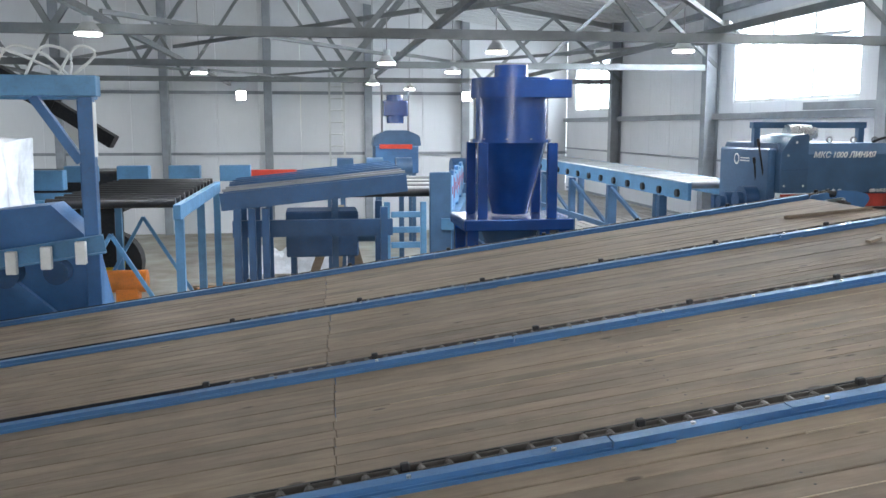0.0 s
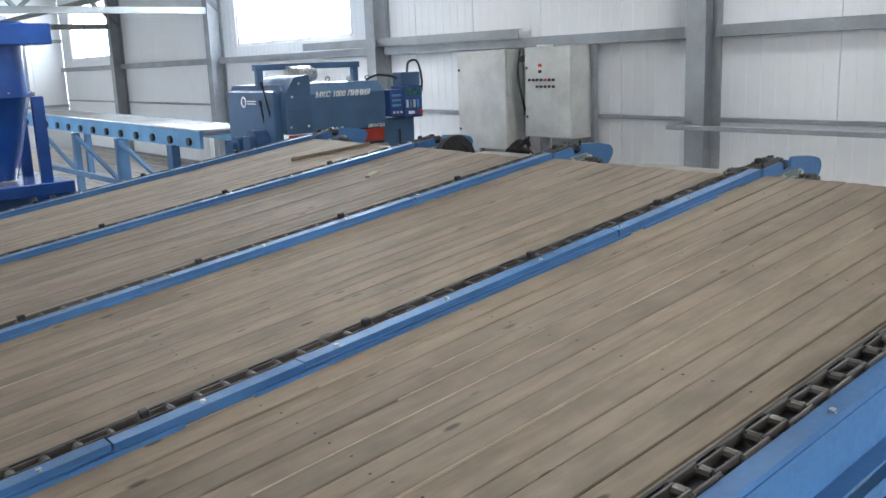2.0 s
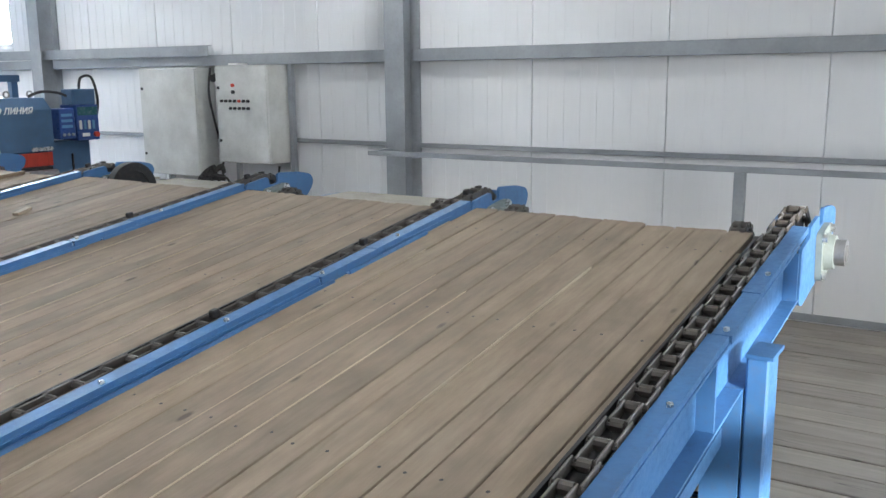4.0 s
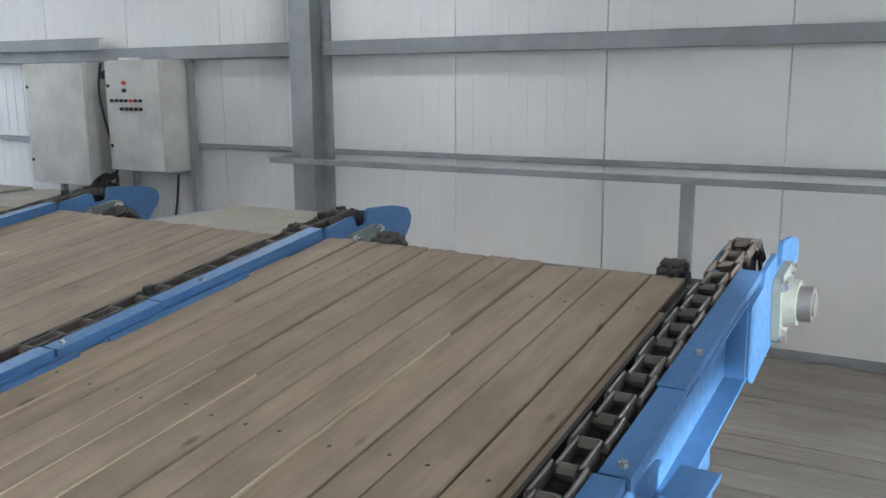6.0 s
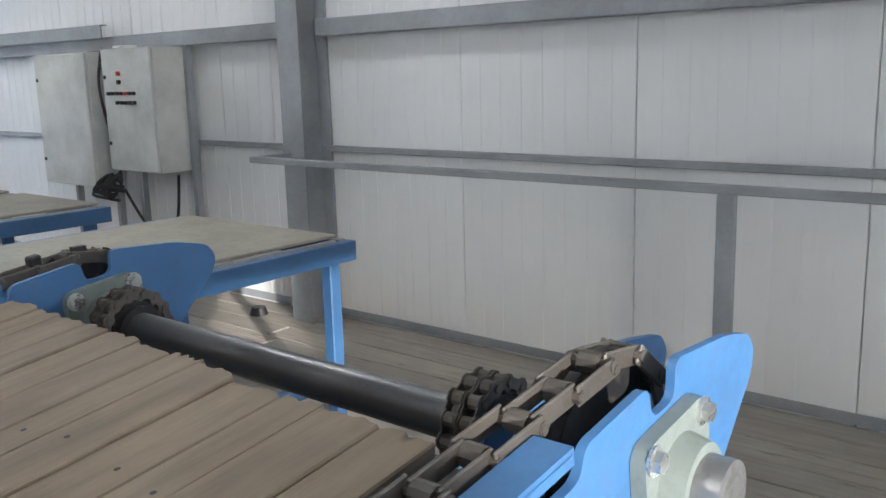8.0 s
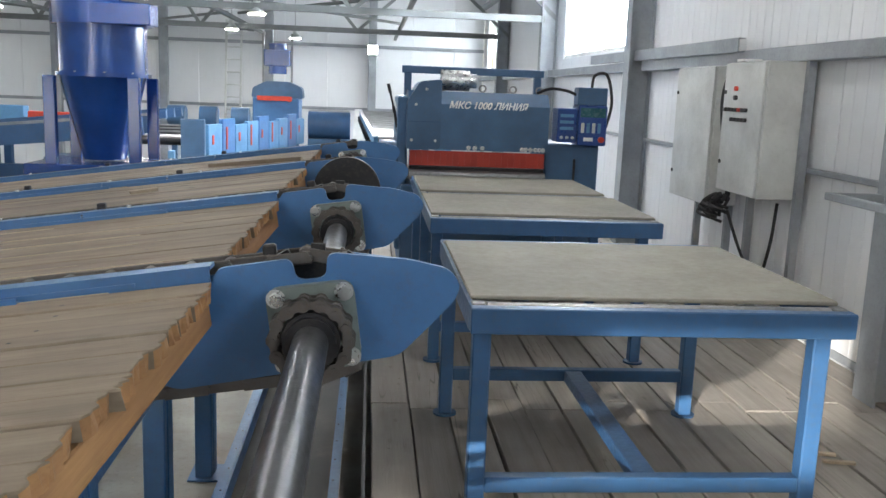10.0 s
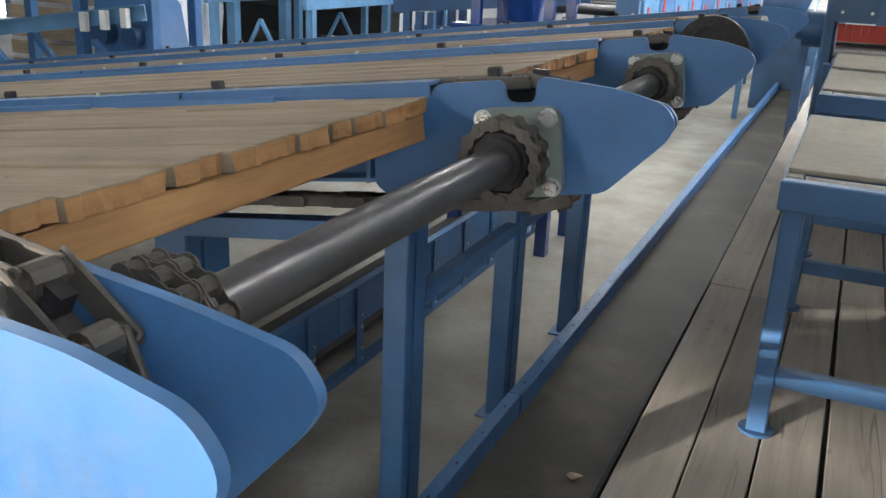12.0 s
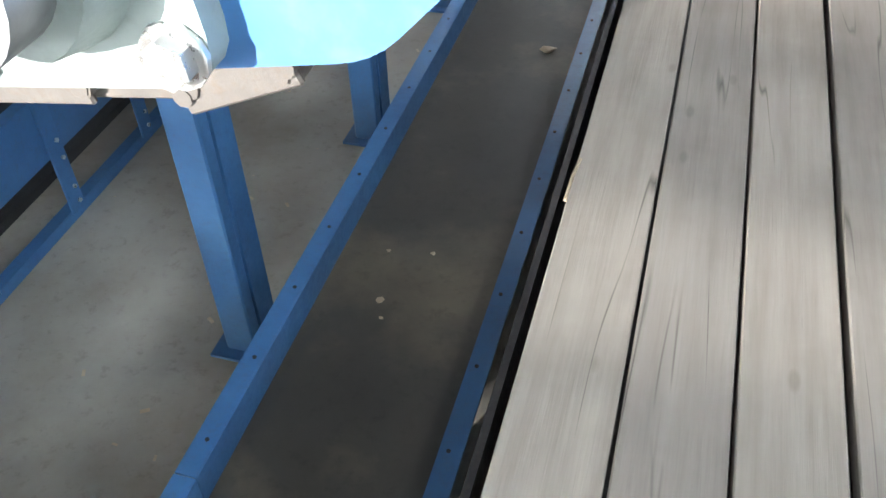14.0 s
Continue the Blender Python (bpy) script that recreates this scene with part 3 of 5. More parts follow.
rod(b, (0, 0, 0), (0, 0, 0.008), 0.008, 6)
BOLT_TOP = finish("bolt", b, STEEL_BRIGHT)
b = mesh()
rod(b, (0, 0, 0), (0.009, 0, 0), 0.009, 6)
BOLT_SIDE = finish("bolt", b, STEEL_BRIGHT)
b = mesh()
rod(b, (0, 0, 0), (0, 0, 0.004), 0.006, 6)
BOLT_DARK = finish("rivet", b, BLACK)

PLATE = rounded([(-0.326, 0.883), (-0.378, 0.905), (-0.384, 1.078), (-0.255, 1.098), (-0.246, 1.133), (-0.099, 1.156), (-0.092, 1.112), (-0.031, 1.118), (-0.031, 1.17), (0.13, 1.16), (0.214, 1.142), (0.238, 1.11), (0.226, 1.075), (0.118, 0.961), (-0.01, 0.938)], 0.02)
PLATE_IN = rounded([(-0.326, 0.883), (-0.378, 0.905), (-0.384, 1.078), (-0.255, 1.098), (-0.246, 1.12), (-0.099, 1.143), (-0.03, 1.152), (0.11, 1.137), (0.2, 1.122), (0.222, 1.09), (0.205, 1.06), (0.118, 0.961), (-0.01, 0.938)], 0.02)


def strand(k):
    y0 = CHAIN_Y[k]
    st = thing("chain_conveyor", "blue steel chain conveyor strand with rusty chain and drive end", "conveyor", "deck chain strands", place=(-3, y0, LOW))
    b = prism(mesh(), PLATE, y0, y0 + 0.012)
    part("side_plate", b, BLUE, st, "bright blue rounded end plate")
    b = prism(mesh(), PLATE_IN, y0 + 0.128, y0 + 0.140)
    part("side_plate", b, BLUE, st)
    # channel and the angle on it
    b = mesh()
    xa, xb = TAIL, -0.391
    p, q = (xa, y0 + 0.052, deck_z(xa) - 0.115), (xb, y0 + 0.052, deck_z(xb) - 0.115)
    channel(b, p, q, 0.05, 0.19, 0.008, -1)
    part("channel", b, BLUE, st, "blue steel channel beam")
    b = mesh()
    bar(b, (-0.39, y0 + 0.052, deck_z(-0.39) - 0.13), (-0.24, y0 + 0.052, deck_z(-0.24) - 0.13), 0.008, 0.2)
    part("inner_web", b, BLUE, st)
    b = mesh()
    prism(b, [(-0.402, 0.905), (-0.402, 1.07), (-0.393, 1.071), (-0.393, 0.906)], y0 + 0.004, y0 + 0.047)
    part("end_closure", b, BLUE, st)
    for o, (x0, x1) in ((0.0, (TAIL, -3.1)), (0.006, (-3.1, -2.55)), (0.0, (-2.55, -1.2)), (0.006, (-1.2, -0.9)), (0.0, (-0.9, -0.256))):
        b = mesh()
        p, q = Vector((x0 + 0.003, y0 + 0.03 - o, deck_z(x0) - 0.006)), Vector((x1 - 0.003, y0 + 0.03 - o, deck_z(x1) - 0.006))
        bar(b, p, q, 0.05, 0.008)
        lip = 0.034 if k else 0.014
        bar(b, p + Vector((0, -0.022, -0.003 - lip / 2)), q + Vector((0, -0.022, -0.003 - lip / 2)), 0.006, lip)
        part("angle_rail", b, BLUE, st, "blue angle rail, bolted on")
    for x0, x1 in ((-4.7, -2.92), (-2.72, -1.16), (-1.08, -0.62)) if k else ():
        b = mesh()
        p, q = Vector((x0, y0 - 0.012, deck_z(x0) - 0.03)), Vector((x1, y0 - 0.012, deck_z(x1) - 0.03))
        bar(b, p, q, 0.022, 0.005)
        bar(b, p + Vector((0, -0.01, 0.005)), q + Vector((0, -0.01, 0.005)), 0.004, 0.014)
        part("lower_lip", b, BLUE, st, "thin blue lip under the angle rail")
    b = mesh()
    p, q = (TAIL, y0 + 0.10, deck_z(TAIL) - 0.045), (-0.3, y0 + 0.10, deck_z(-0.3) - 0.045)
    bar(b, p, q, 0.075, 0.012)
    bar(b, (TAIL, y0 + 0.139, deck_z(TAIL) - 0.04), (-0.4, y0 + 0.139, deck_z(-0.4) - 0.04), 0.008, 0.06)
    part("chain_track", b, BLACK, st, "oily dark chain track")
    b = mesh()
    channel(b, (TAIL, y0 + 0.05, deck_z(TAIL) - 0.34), (-0.5, y0 + 0.05, deck_z(-0.5) - 0.34), 0.05, 0.05, 0.006, 1)
    part("return_track", b, BLUE, st)
    # chain: over the top, round the sprocket and back underneath
    path = []
    x = -0.07 - 0.16 * math.sin(math.atan(SLOPE))
    n = 0
    r = 0.129 if k else 0.14
    d = Vector((1, 0, SLOPE)).normalized()
    start = Vector((SHAFT_X, y0 + 0.09, SHAFT_Z)) + Vector((-d.z, 0, d.x)) * r
    last = 64 if k < 2 else 52
    for i in range(last, 0, -1):
        c = start - d * PITCH * (i - 0.5)
        path.append((c, ANG))
    steps = 6
    for i in range(steps):
        a = math.radians(ANG) + math.pi / 2 - (i + 0.5) / steps * math.pi
        c = Vector((SHAFT_X, y0 + 0.09, SHAFT_Z)) + Vector((math.cos(a), 0, math.sin(a))) * r
        path.append((c, math.degrees(a) - 90))
    low = Vector((SHAFT_X, y0 + 0.09, SHAFT_Z)) - Vector((-d.z, 0, d.x)) * r
    for i in range(26 if k < 2 else 12):
        path.append((low - d * PITCH * (i + 0.5), ANG + 180))
    for i, (c, a) in enumerate(path):
        put("chain_link", LINK_OUT if i % 2 else LINK_IN, Matrix.Translation(c) @ Matrix.Rotation(-radians(a), 4, "Y"), st)
    # pusher dogs riding on the chain
    for i in range(7 if k else 0):
        c = start - d * (0.08 + 0.715 * i)
        b = mesh()
        box(b, -0.014, 0.014, -0.012, 0.012, 0.006, 0.03, Matrix.Translation(c) @ Matrix.Rotation(-radians(ANG), 4, "Y"), 0.004)
        part("pusher_dog", b, BLACK, st, "small dark pusher block on the chain")
    # sprocket between the plates
    b = mesh()
    rod(b, (SHAFT_X, y0 + 0.08, SHAFT_Z), (SHAFT_X, y0 + 0.1, SHAFT_Z), 0.132, 24)
    for i in range(12):
        a = math.pi * 2 * i / 12
        m = Matrix.Translation((SHAFT_X, y0 + 0.09, SHAFT_Z)) @ Matrix.Rotation(a, 4, "Y")
        box(b, -0.015, 0.015, -0.008, 0.008, 0.124, 0.15, m)
    part("sprocket", b, BLACK, st, "oily black chain wheel")
    # flange bearing
    fl = mesh()
    prism(fl, rounded([(-0.087, -0.087), (0.087, -0.087), (0.087, 0.087), (-0.087, 0.087)], 0.03), -0.02, 0.0)
    rod(fl, (0, -0.05, 0), (0, 0, 0), 0.058, 24, 0.07)
    fo = part("flange_bearing", fl, CAST, st, "grey-green cast flange bearing")
    fo.matrix_basis = Matrix.Translation((SHAFT_X, y0 - 0.001, SHAFT_Z)) @ Matrix.Rotation(-math.atan(SLOPE), 4, "Y")
    for sx in (-1, 1):
        for sz in (-1, 1):
            put("bolt", BOLT, Matrix.Translation((sx * 0.067, -0.02, sz * 0.067)), fo)
    if k == 0:
        b = mesh()
        ring(b, (SHAFT_X, y0 - 0.06, SHAFT_Z), (0, 1, 0), 0.045, 0.03, 0.05)
        rod(b, (SHAFT_X, y0 - 0.09, SHAFT_Z), (SHAFT_X, y0, SHAFT_Z), 0.03, 18)
        part("shaft_end", b, STEEL, st, "bare turned shaft end")
    # rail bolts
    for i in range(9):
        x = -0.75 - 0.42 * i
        put("bolt", BOLT_TOP, on_deck(x, y0 + 0.02, -0.002), st)
    if k == 0:
        for i in range(3):
            x = -1.3 - 1.6 * i
            b = mesh()
            box(b, x - 0.006, x + 0.006, y0 + 0.004, y0 + 0.05, deck_z(x) - 0.2, deck_z(x) - 0.035)
            part("stiffener", b, BLUE, st)
    # legs of paired channels
    for x in (-1.0, -4.25, -7.35):
        hz = deck_z(x) - 0.21
        yl = y0 + 0.11 if k else y0
        b = mesh()
        box(b, x - 0.055, x + 0.055, yl - 0.062, yl - 0.004, LOW + 0.012, hz + (0.0 if k else 0.09), bevel=0.006)
        lg = part("leg", b, BLUE, st, "blue welded steel leg")
        b = mesh()
        m = Matrix.Translation((x, yl, (LOW + 0.012 + hz) / 2)) @ Matrix.Rotation(radians(-90), 4, "Y")
        u, t = 0.059, 0.008
        extruded(b, [(0.0, -u), (0.1, -u), (0.1, -u + t), (t, -u + t), (t, u - t), (0.1, u - t), (0.1, u), (0.0, u)], m, (hz - LOW - 0.012) / 2)
        part("leg_channel", b, BLUE, lg)
        b = mesh()
        box(b, x - 0.065, x + 0.065, yl - 0.072, yl - 0.004, hz + (0.0 if k else 0.09), hz + (0.008 if k else 0.1))
        part("cap_plate", b, BLUE, lg)
        b = mesh()
        box(b, x - 0.1, x + 0.1, yl - 0.1, yl + 0.16, LOW, LOW + 0.012)
        part("foot_plate", b, BLUE, lg)
    return st


for k in range(5):
    strand(k)

# drive shafts with chain couplings between the strands
b = mesh()
for i in range(14):
    a, a2 = 2 * math.pi * i / 14, 2 * math.pi * (i + 0.5) / 14
    c, s = 0.082 * math.cos(a), 0.082 * math.sin(a)
    rod(b, (c, -0.036, s), (c, 0.036, s), 0.007, 8)
    m = Matrix.Translation((0.081 * math.cos(a2), 0, 0.081 * math.sin(a2))) @ Matrix.Rotation(-a2 + math.pi / 2, 4, "Y")
    for yy in (-0.03, -0.003, 0.003, 0.03):
        out = 0.0018 if i % 2 else -0.0018
        rod(b, (c, yy + out - 0.0015, s), (c, yy + out + 0.0015, s), 0.0155, 10)
        box(b, -0.02, 0.02, yy + out - 0.0014, yy + out + 0.0014, -0.009, 0.009, m)
    for yy in (-0.0165, 0.0165):
        rod(b, (c, yy - 0.010, s), (c, yy + 0.010, s), 0.0125, 8)
COUPLING = finish("coupling_chain", b, CHAIN)
for k in range(4):
    ya, yb = CHAIN_Y[k] + 0.145, CHAIN_Y[k + 1] - 0.05
    sh = thing("drive_shaft", "dark steel drive shaft with roller chain couplings", "shaft", "drive shafts", place=(SHAFT_X, ya, SHAFT_Z))
    b = mesh()
    rod(b, (SHAFT_X, ya + 0.01, SHAFT_Z), (SHAFT_X, yb + 0.02, SHAFT_Z), 0.034, 24)
    part("shaft", b, SHAFT, sh)
    for y in (ya + 0.125, yb - 0.045):
        b = mesh()
        rod(b, (SHAFT_X, y - 0.04, SHAFT_Z), (SHAFT_X, y + 0.04, SHAFT_Z), 0.048, 20)
        rod(b, (SHAFT_X, y - 0.024, SHAFT_Z), (SHAFT_X, y + 0.024, SHAFT_Z), 0.055, 24)
        part("hub", b, BLACK, sh)
        put("coupling_chain", COUPLING, Matrix.Translation((SHAFT_X, y, SHAFT_Z)) @ Matrix.Scale(0.86, 4), sh, "rusty double roller chain")
    if k == 2:
        b = mesh()
        ring(b, (SHAFT_X, yb - 0.1, SHAFT_Z), (0, 1, 0), 0.155, 0.11, 0.05, 36)
        rod(b, (SHAFT_X, yb - 0.11, SHAFT_Z), (SHAFT_X, yb - 0.095, SHAFT_Z), 0.112, 30)
        part("drive_sprocket", b, BLACK, sh, "large black drive sprocket")

# boards between the strands
b = mesh()
bmesh.ops.create_circle(b, cap_ends=True, segments=8, radius=0.0045)
NAIL = finish("nail_hole", b, BLACK, smooth=False)


def board_mesh(name, length, width, variant):
    """A plank whose sawn end is ragged; the end faces show fresh wood."""
    key = (name, round(width, 3), variant)
    if key in mesh_cache:
        return mesh_cache[key]
    r = random.Random(variant + 10)
    n, th, c = 7, 0.03, 0.002
    front = [(r.uniform(-0.007, 0.007), -width / 2 + c + (width - 2 * c) * i / n) for i in range(n + 1)]
    b = mesh()
    outline = [(-length, -width / 2 + c)] + front + [(-length, width / 2 - c)]
    top = [b.verts.new((x, y, 0)) for x, y in outline]
    rim = [b.verts.new((x, y + (c if y > width / 2 - 2 * c else -c if y < -width / 2 + 2 * c else 0), -0.003)) for x, y in outline]
    low = [b.verts.new((x + r.uniform(-0.006, 0.002) * (x > -1), y, -th)) for x, y in outline]
    b.faces.new(top)
    b.faces.new(list(reversed(low)))
    k = len(outline)
    for i in range(k):
        j = (i + 1) % k
        b.faces.new((top[i], rim[i], rim[j], top[j]))
        b.faces.new((rim[i], low[i], low[j], rim[j])).material_index = 1 if 1 <= i < k - 2 else 0
    bmesh.ops.recalc_face_normals(b, faces=b.faces)
    me = finish(name, b, DECK, smooth=False)
    me.materials.append(DECK_FRESH)
    mesh_cache[key] = me
    return me


for k in range(4):
    y0, y1 = CHAIN_Y[k] + 0.172, CHAIN_Y[k + 1] - 0.012
    n = round((y1 - y0) / 0.09)
    widths = [rng.choice((0.078, 0.086, 0.09, 0.1, 0.112)) for i in range(n)]
    scale = (y1 - y0) / sum(widths)
    deck = thing("board_deck", "weathered brown plank deck between the chain strands", "deck", "plank decks", place=(-4, (y0 + y1) / 2, LOW))
    y = y0
    for i in range(n):
        w = widths[i] * scale
        y += w / 2
        gap = rng.choice((0.003, 0.004, 0.005, 0.006)) if k == 0 else rng.choice((0.0006, 0.0008, 0.0012))
        end = -0.25 - 0.03 * (y1 - y) + rng.uniform(-0.006, 0.006)
        rough = 1.0 if k == 0 else 0.3
        dz = -0.03 + rng.uniform(-0.003, 0.003) * rough
        lean = rng.uniform(-0.014, 0.014) * rough
        me = board_mesh("board", 3.645, w - gap, (i + 3 * k) % 8)
        put("board", me, on_deck(end, y, dz) @ Matrix.Rotation(lean, 4, "X"), deck)
        me = plank_mesh("board_long", 5.0, w - gap, 0.03, DECK, 0)
        put("board", me, on_deck(end - 3.645 * math.cos(math.atan(SLOPE)) - 0.004, y + rng.uniform(-0.003, 0.003), dz + rng.uniform(-0.003, 0.003) * rough), deck)
        for row in range(4) if k < 2 else ():
            dot = (rng.uniform(-0.012, 0.012), rng.uniform(-0.2, 0.2) * w)
            put("nail_hole", NAIL, on_deck(-0.505 - 0.742 * row + dot[0], y + dot[1], dz + dot[1] * lean + 0.0006), deck)
        # thin pale strip along some of the board seams
        if rng.random() < (0.6, 0.3, 0.15, 0.1)[k]:
            b = mesh()
            x0, x1 = end - rng.uniform(0.0, 0.9), end - rng.uniform(1.9, 3.6)
            bar(b, (x1, y + w / 2, deck_z(x1) - 0.0345), (x0, y + w / 2, deck_z(x0) - 0.0345), 0.0034, 0.012)
            part("board_tongue", b, PALE_WOOD, deck, "thin pale strip along a board seam")
        y += w / 2
    b = mesh()
    for xa, xb in ((-9.0, -3.85), (-3.846, -0.5)):
        bar(b, (xa, y0 - 0.015, deck_z(xa) - 0.044), (xb, y0 - 0.015, deck_z(xb) - 0.044), 0.028, 0.025)
    part("edge_strip", b, DECK, deck, "dark brown edge strip beside the chain")
    b = mesh()
    m = on_deck(-0.262, (y0 + y1) / 2, -0.062) @ Matrix.Rotation(-0.03, 4, "Z")
    box(b, -0.11, -0.012, -(y1 - y0) / 2 + 0.01, (y1 - y0) / 2 - 0.01, -0.055, -0.001, m, 0.003)
    part("bearer", b, DECK_FRESH, deck, "fresh orange wooden bearer under the board ends")
    for x in (-1.2, -1.94, -2.68, -3.5, -4.4, -6.0, -7.6):
        b = mesh()
        box(b, -0.05, 0.05, y0 + 0.01, y1 - 0.01, -0.06, -0.001, on_deck(x, 0, -0.062))
        part("bearer", b, DECK_FRESH, deck)

# cross bracing between the legs
for k in (2, 3):
    b = mesh()
    channel(b, (-0.95, CHAIN_Y[k] + 0.23, 0.02), (-0.95, CHAIN_Y[k + 1] + 0.1, 0.02), 0.05, 0.07, 0.007, 1)
    solid("cross_member", b, BLUE, "blue channel bolted between conveyor legs", "beam", "leg cross members")
# low frame of a waste conveyor behind the legs
low_frame = thing("low_frame", "low blue steel side frame of a waste conveyor", "frame", place=(-1.96, 1.5, LOW))
for y0, y1 in ((-3.2, -0.55), (-0.545, 2.45), (2.455, 6.0)):
    b = mesh()
    channel(b, (-1.96, y0, -0.66), (-1.96, y1, -0.66), 0.05, 0.25, 0.008, 1)
    part("side_beam", b, BLUE, low_frame)
b = mesh()
channel(b, (-1.96, -3.2, LOW + 0.03), (-1.96, 6.0, LOW + 0.03), 0.05, 0.05, 0.006, 1)
part("foot_rail", b, BLUE, low_frame)
b = mesh()
box(b, -2.56, -2.01, -3.2, 6.0, -0.92, -0.88)
part("belt", b, RUBBER, low_frame, "black belt covered in sawdust and chips")
b = mesh()
channel(b, (-2.61, -3.2, -0.66), (-2.61, 6.0, -0.66), 0.05, 0.25, 0.008, -1)
part("side_beam", b, BLUE, low_frame)
for i in range(17):
    y = -2.67 + 0.535 * i
    b = mesh()
    box(b, -1.95, -1.938, y - 0.04, y + 0.04, LOW + 0.05, -0.54, bevel=0.003)
    po = part("post", b, BLUE, low_frame)
    for z in (LOW + 0.09, LOW + 0.16, -0.72, -0.8):
        put("bolt", BOLT_SIDE, Matrix.Translation((-1.937, y + 0.012, z)), po)

def chips(name, area, z, count, seed, label):
    b = mesh()
    r = random.Random(seed)
    for i in range(count):
        c = Vector((r.uniform(area[0], area[1]), r.uniform(area[2], area[3]), z))
        s = r.uniform(0.004, 0.016)
        m = Matrix.Translation(c) @ Matrix.Rotation(r.uniform(0, 6.28), 4, "Z") @ Matrix.Rotation(r.uniform(-0.2, 0.2), 4, "X")
        box(b, -s, s, -s * 0.4, s * 0.4, 0, s * 0.2, m)
    solid(name, b, PALE_WOOD, label, "wood chips", kind="stuff")


chips("belt_chips", (-2.52, -2.06, -2.0, 5.0), -0.878, 140, 5, "wood chips and splinters scattered on the waste belt")
chips("floor_chips", (-1.9, -0.8, -2.0, 4.0), LOW, 46, 6, "small wood chips scattered on the concrete floor")

# ---- waste trough between the rails ----
RAIL_L, RAIL_R, TROUGH_Z = -0.668, -0.131, -0.71
trough = thing("waste_trough", "dark dusty sheet metal trough between two blue rails", "conveyor", place=(-0.45, 4, LOW))
b = mesh()
box(b, RAIL_L, RAIL_R, -6.0, 16.0, TROUGH_Z - 0.01, TROUGH_Z)
part("trough_floor", b, TROUGH, trough, "dark dusty sheet with sawdust")
for name, x, s in (("rail", RAIL_L, -1), ("rail", RAIL_R, 1)):
    for y0, y1 in ((-6.0, -0.7), (-0.695, 1.985), (1.99, 7.0), (7.005, 16.0)):
        b = mesh()
        o = 0.006 if y0 > 1.9 else 0.0
        box(b, x - 0.004 + o, x + 0.004 + o, y0, y1, TROUGH_Z - 0.03, TROUGH_Z + 0.105)
        box(b, min(x, x + s * 0.055), max(x, x + s * 0.055), y0, y1, TROUGH_Z + 0.099, TROUGH_Z + 0.107)
        part(name, b, BLUE, trough, "blue folded steel rail")
for i in range(11):
    b = mesh()
    box(b, RAIL_L + 0.03, RAIL_R - 0.03, -5.0 + 2 * i, -4.92 + 2 * i, LOW, TROUGH_Z - 0.012)
    part("support", b, BLUE_DARK, trough)

for i in range(24):
    y = -1.405 + 0.271 * i
    put("rivet", BOLT_DARK, Matrix.Translation((RAIL_L - 0.022, y, TROUGH_Z + 0.106)), trough)
    put("rivet", BOLT_DARK, Matrix.Translation((RAIL_R + 0.02, y + 0.12, TROUGH_Z + 0.106)), trough)

# ---- belt tables in front of the planer ----


def belt_table(y0, y1, belts, label):
    tb = thing("belt_table", label, "table", "belt tables", place=(1.03, (y0 + y1) / 2, 0))
    x0, x1, top = 0.38, 1.66, 0.82
    b = mesh()
    box(b, x0, x1, y0, y0 + 0.05, top - 0.085, top, bevel=0.004)
    box(b, x0, x1, y1 - 0.05, y1, top - 0.085, top, bevel=0.004)
    box(b, x0, x0 + 0.045, y0 + 0.05, y1 - 0.05, top - 0.085, top - 0.002)
    box(b, x1 - 0.045, x1, y0 + 0.05, y1 - 0.05, top - 0.085, top - 0.002)
    part("frame", b, BLUE_TABLE, tb)
    for p, q in belts:
        for y in (p + 0.05, q - 0.05):
            b = mesh()
            rod(b, (x0 + 0.06, y, top - 0.024), (x1 - 0.06, y, top - 0.024), 0.028, 18)
            rod(b, (x0 + 0.02, y, top - 0.018), (x1 - 0.02, y, top - 0.018), 0.010, 10)
            part("roller", b, STEEL, tb, "steel belt roller")
            for xx in (x0 + 0.03, x1 - 0.03):
                b = mesh()
                box(b, xx - 0.022, xx + 0.022, y - 0.028, y + 0.028, top - 0.05, top + 0.004, bevel=0.004)
                part("bearing_block", b, STEEL, tb)
        b = mesh()
        box(b, x0 + 0.01, x1 - 0.01, p + 0.088, q - 0.088, top + 0.001, top + 0.016, bevel=0.003)
        part("belt", b, BELT, tb, "sand-coloured dusty conveyor belt")
    ly = (y0 + 0.08, y1 - 0.06) if y1 - y0 < 1.8 else (y0 + 0.1, (y0 + y1) / 2, y1 - 0.08)
    for y in ly:
        for xx in (x0 + 0.045, x1 - 0.085):
            b = mesh()
            box(b, xx - 0.03, xx + 0.03, y - 0.03, y + 0.03, 0.008, top - 0.085, bevel=0.005)
            lg = part("leg", b, BLUE_TABLE, tb)
            b = mesh()
            rod(b, (xx, y, 0.0), (xx, y, 0.01), 0.055, 16)
            part("foot", b, BLUE_DARK, lg)
        b = mesh()
        box(b, x0 + 0.075, x1 - 0.115, y - 0.025, y + 0.025, 0.17, 0.225, bevel=0.004)
        part("lower_rail", b, BLUE_TABLE, tb)
    b = mesh()
    box(b, 0.98, 1.06, ly[0] + 0.025, ly[-1] - 0.025, 0.17, 0.222, bevel=0.004)
    part("centre_rail", b, BLUE_DARK, tb)
    return tb


belt_table(0.965, 2.27, [(0.995, 2.24)], "blue steel table with a sand-coloured belt on rollers")
belt_table(2.94, 5.27, [(2.97, 4.06), (4.08, 5.24)], "long blue belt table feeding the planer, two belts")

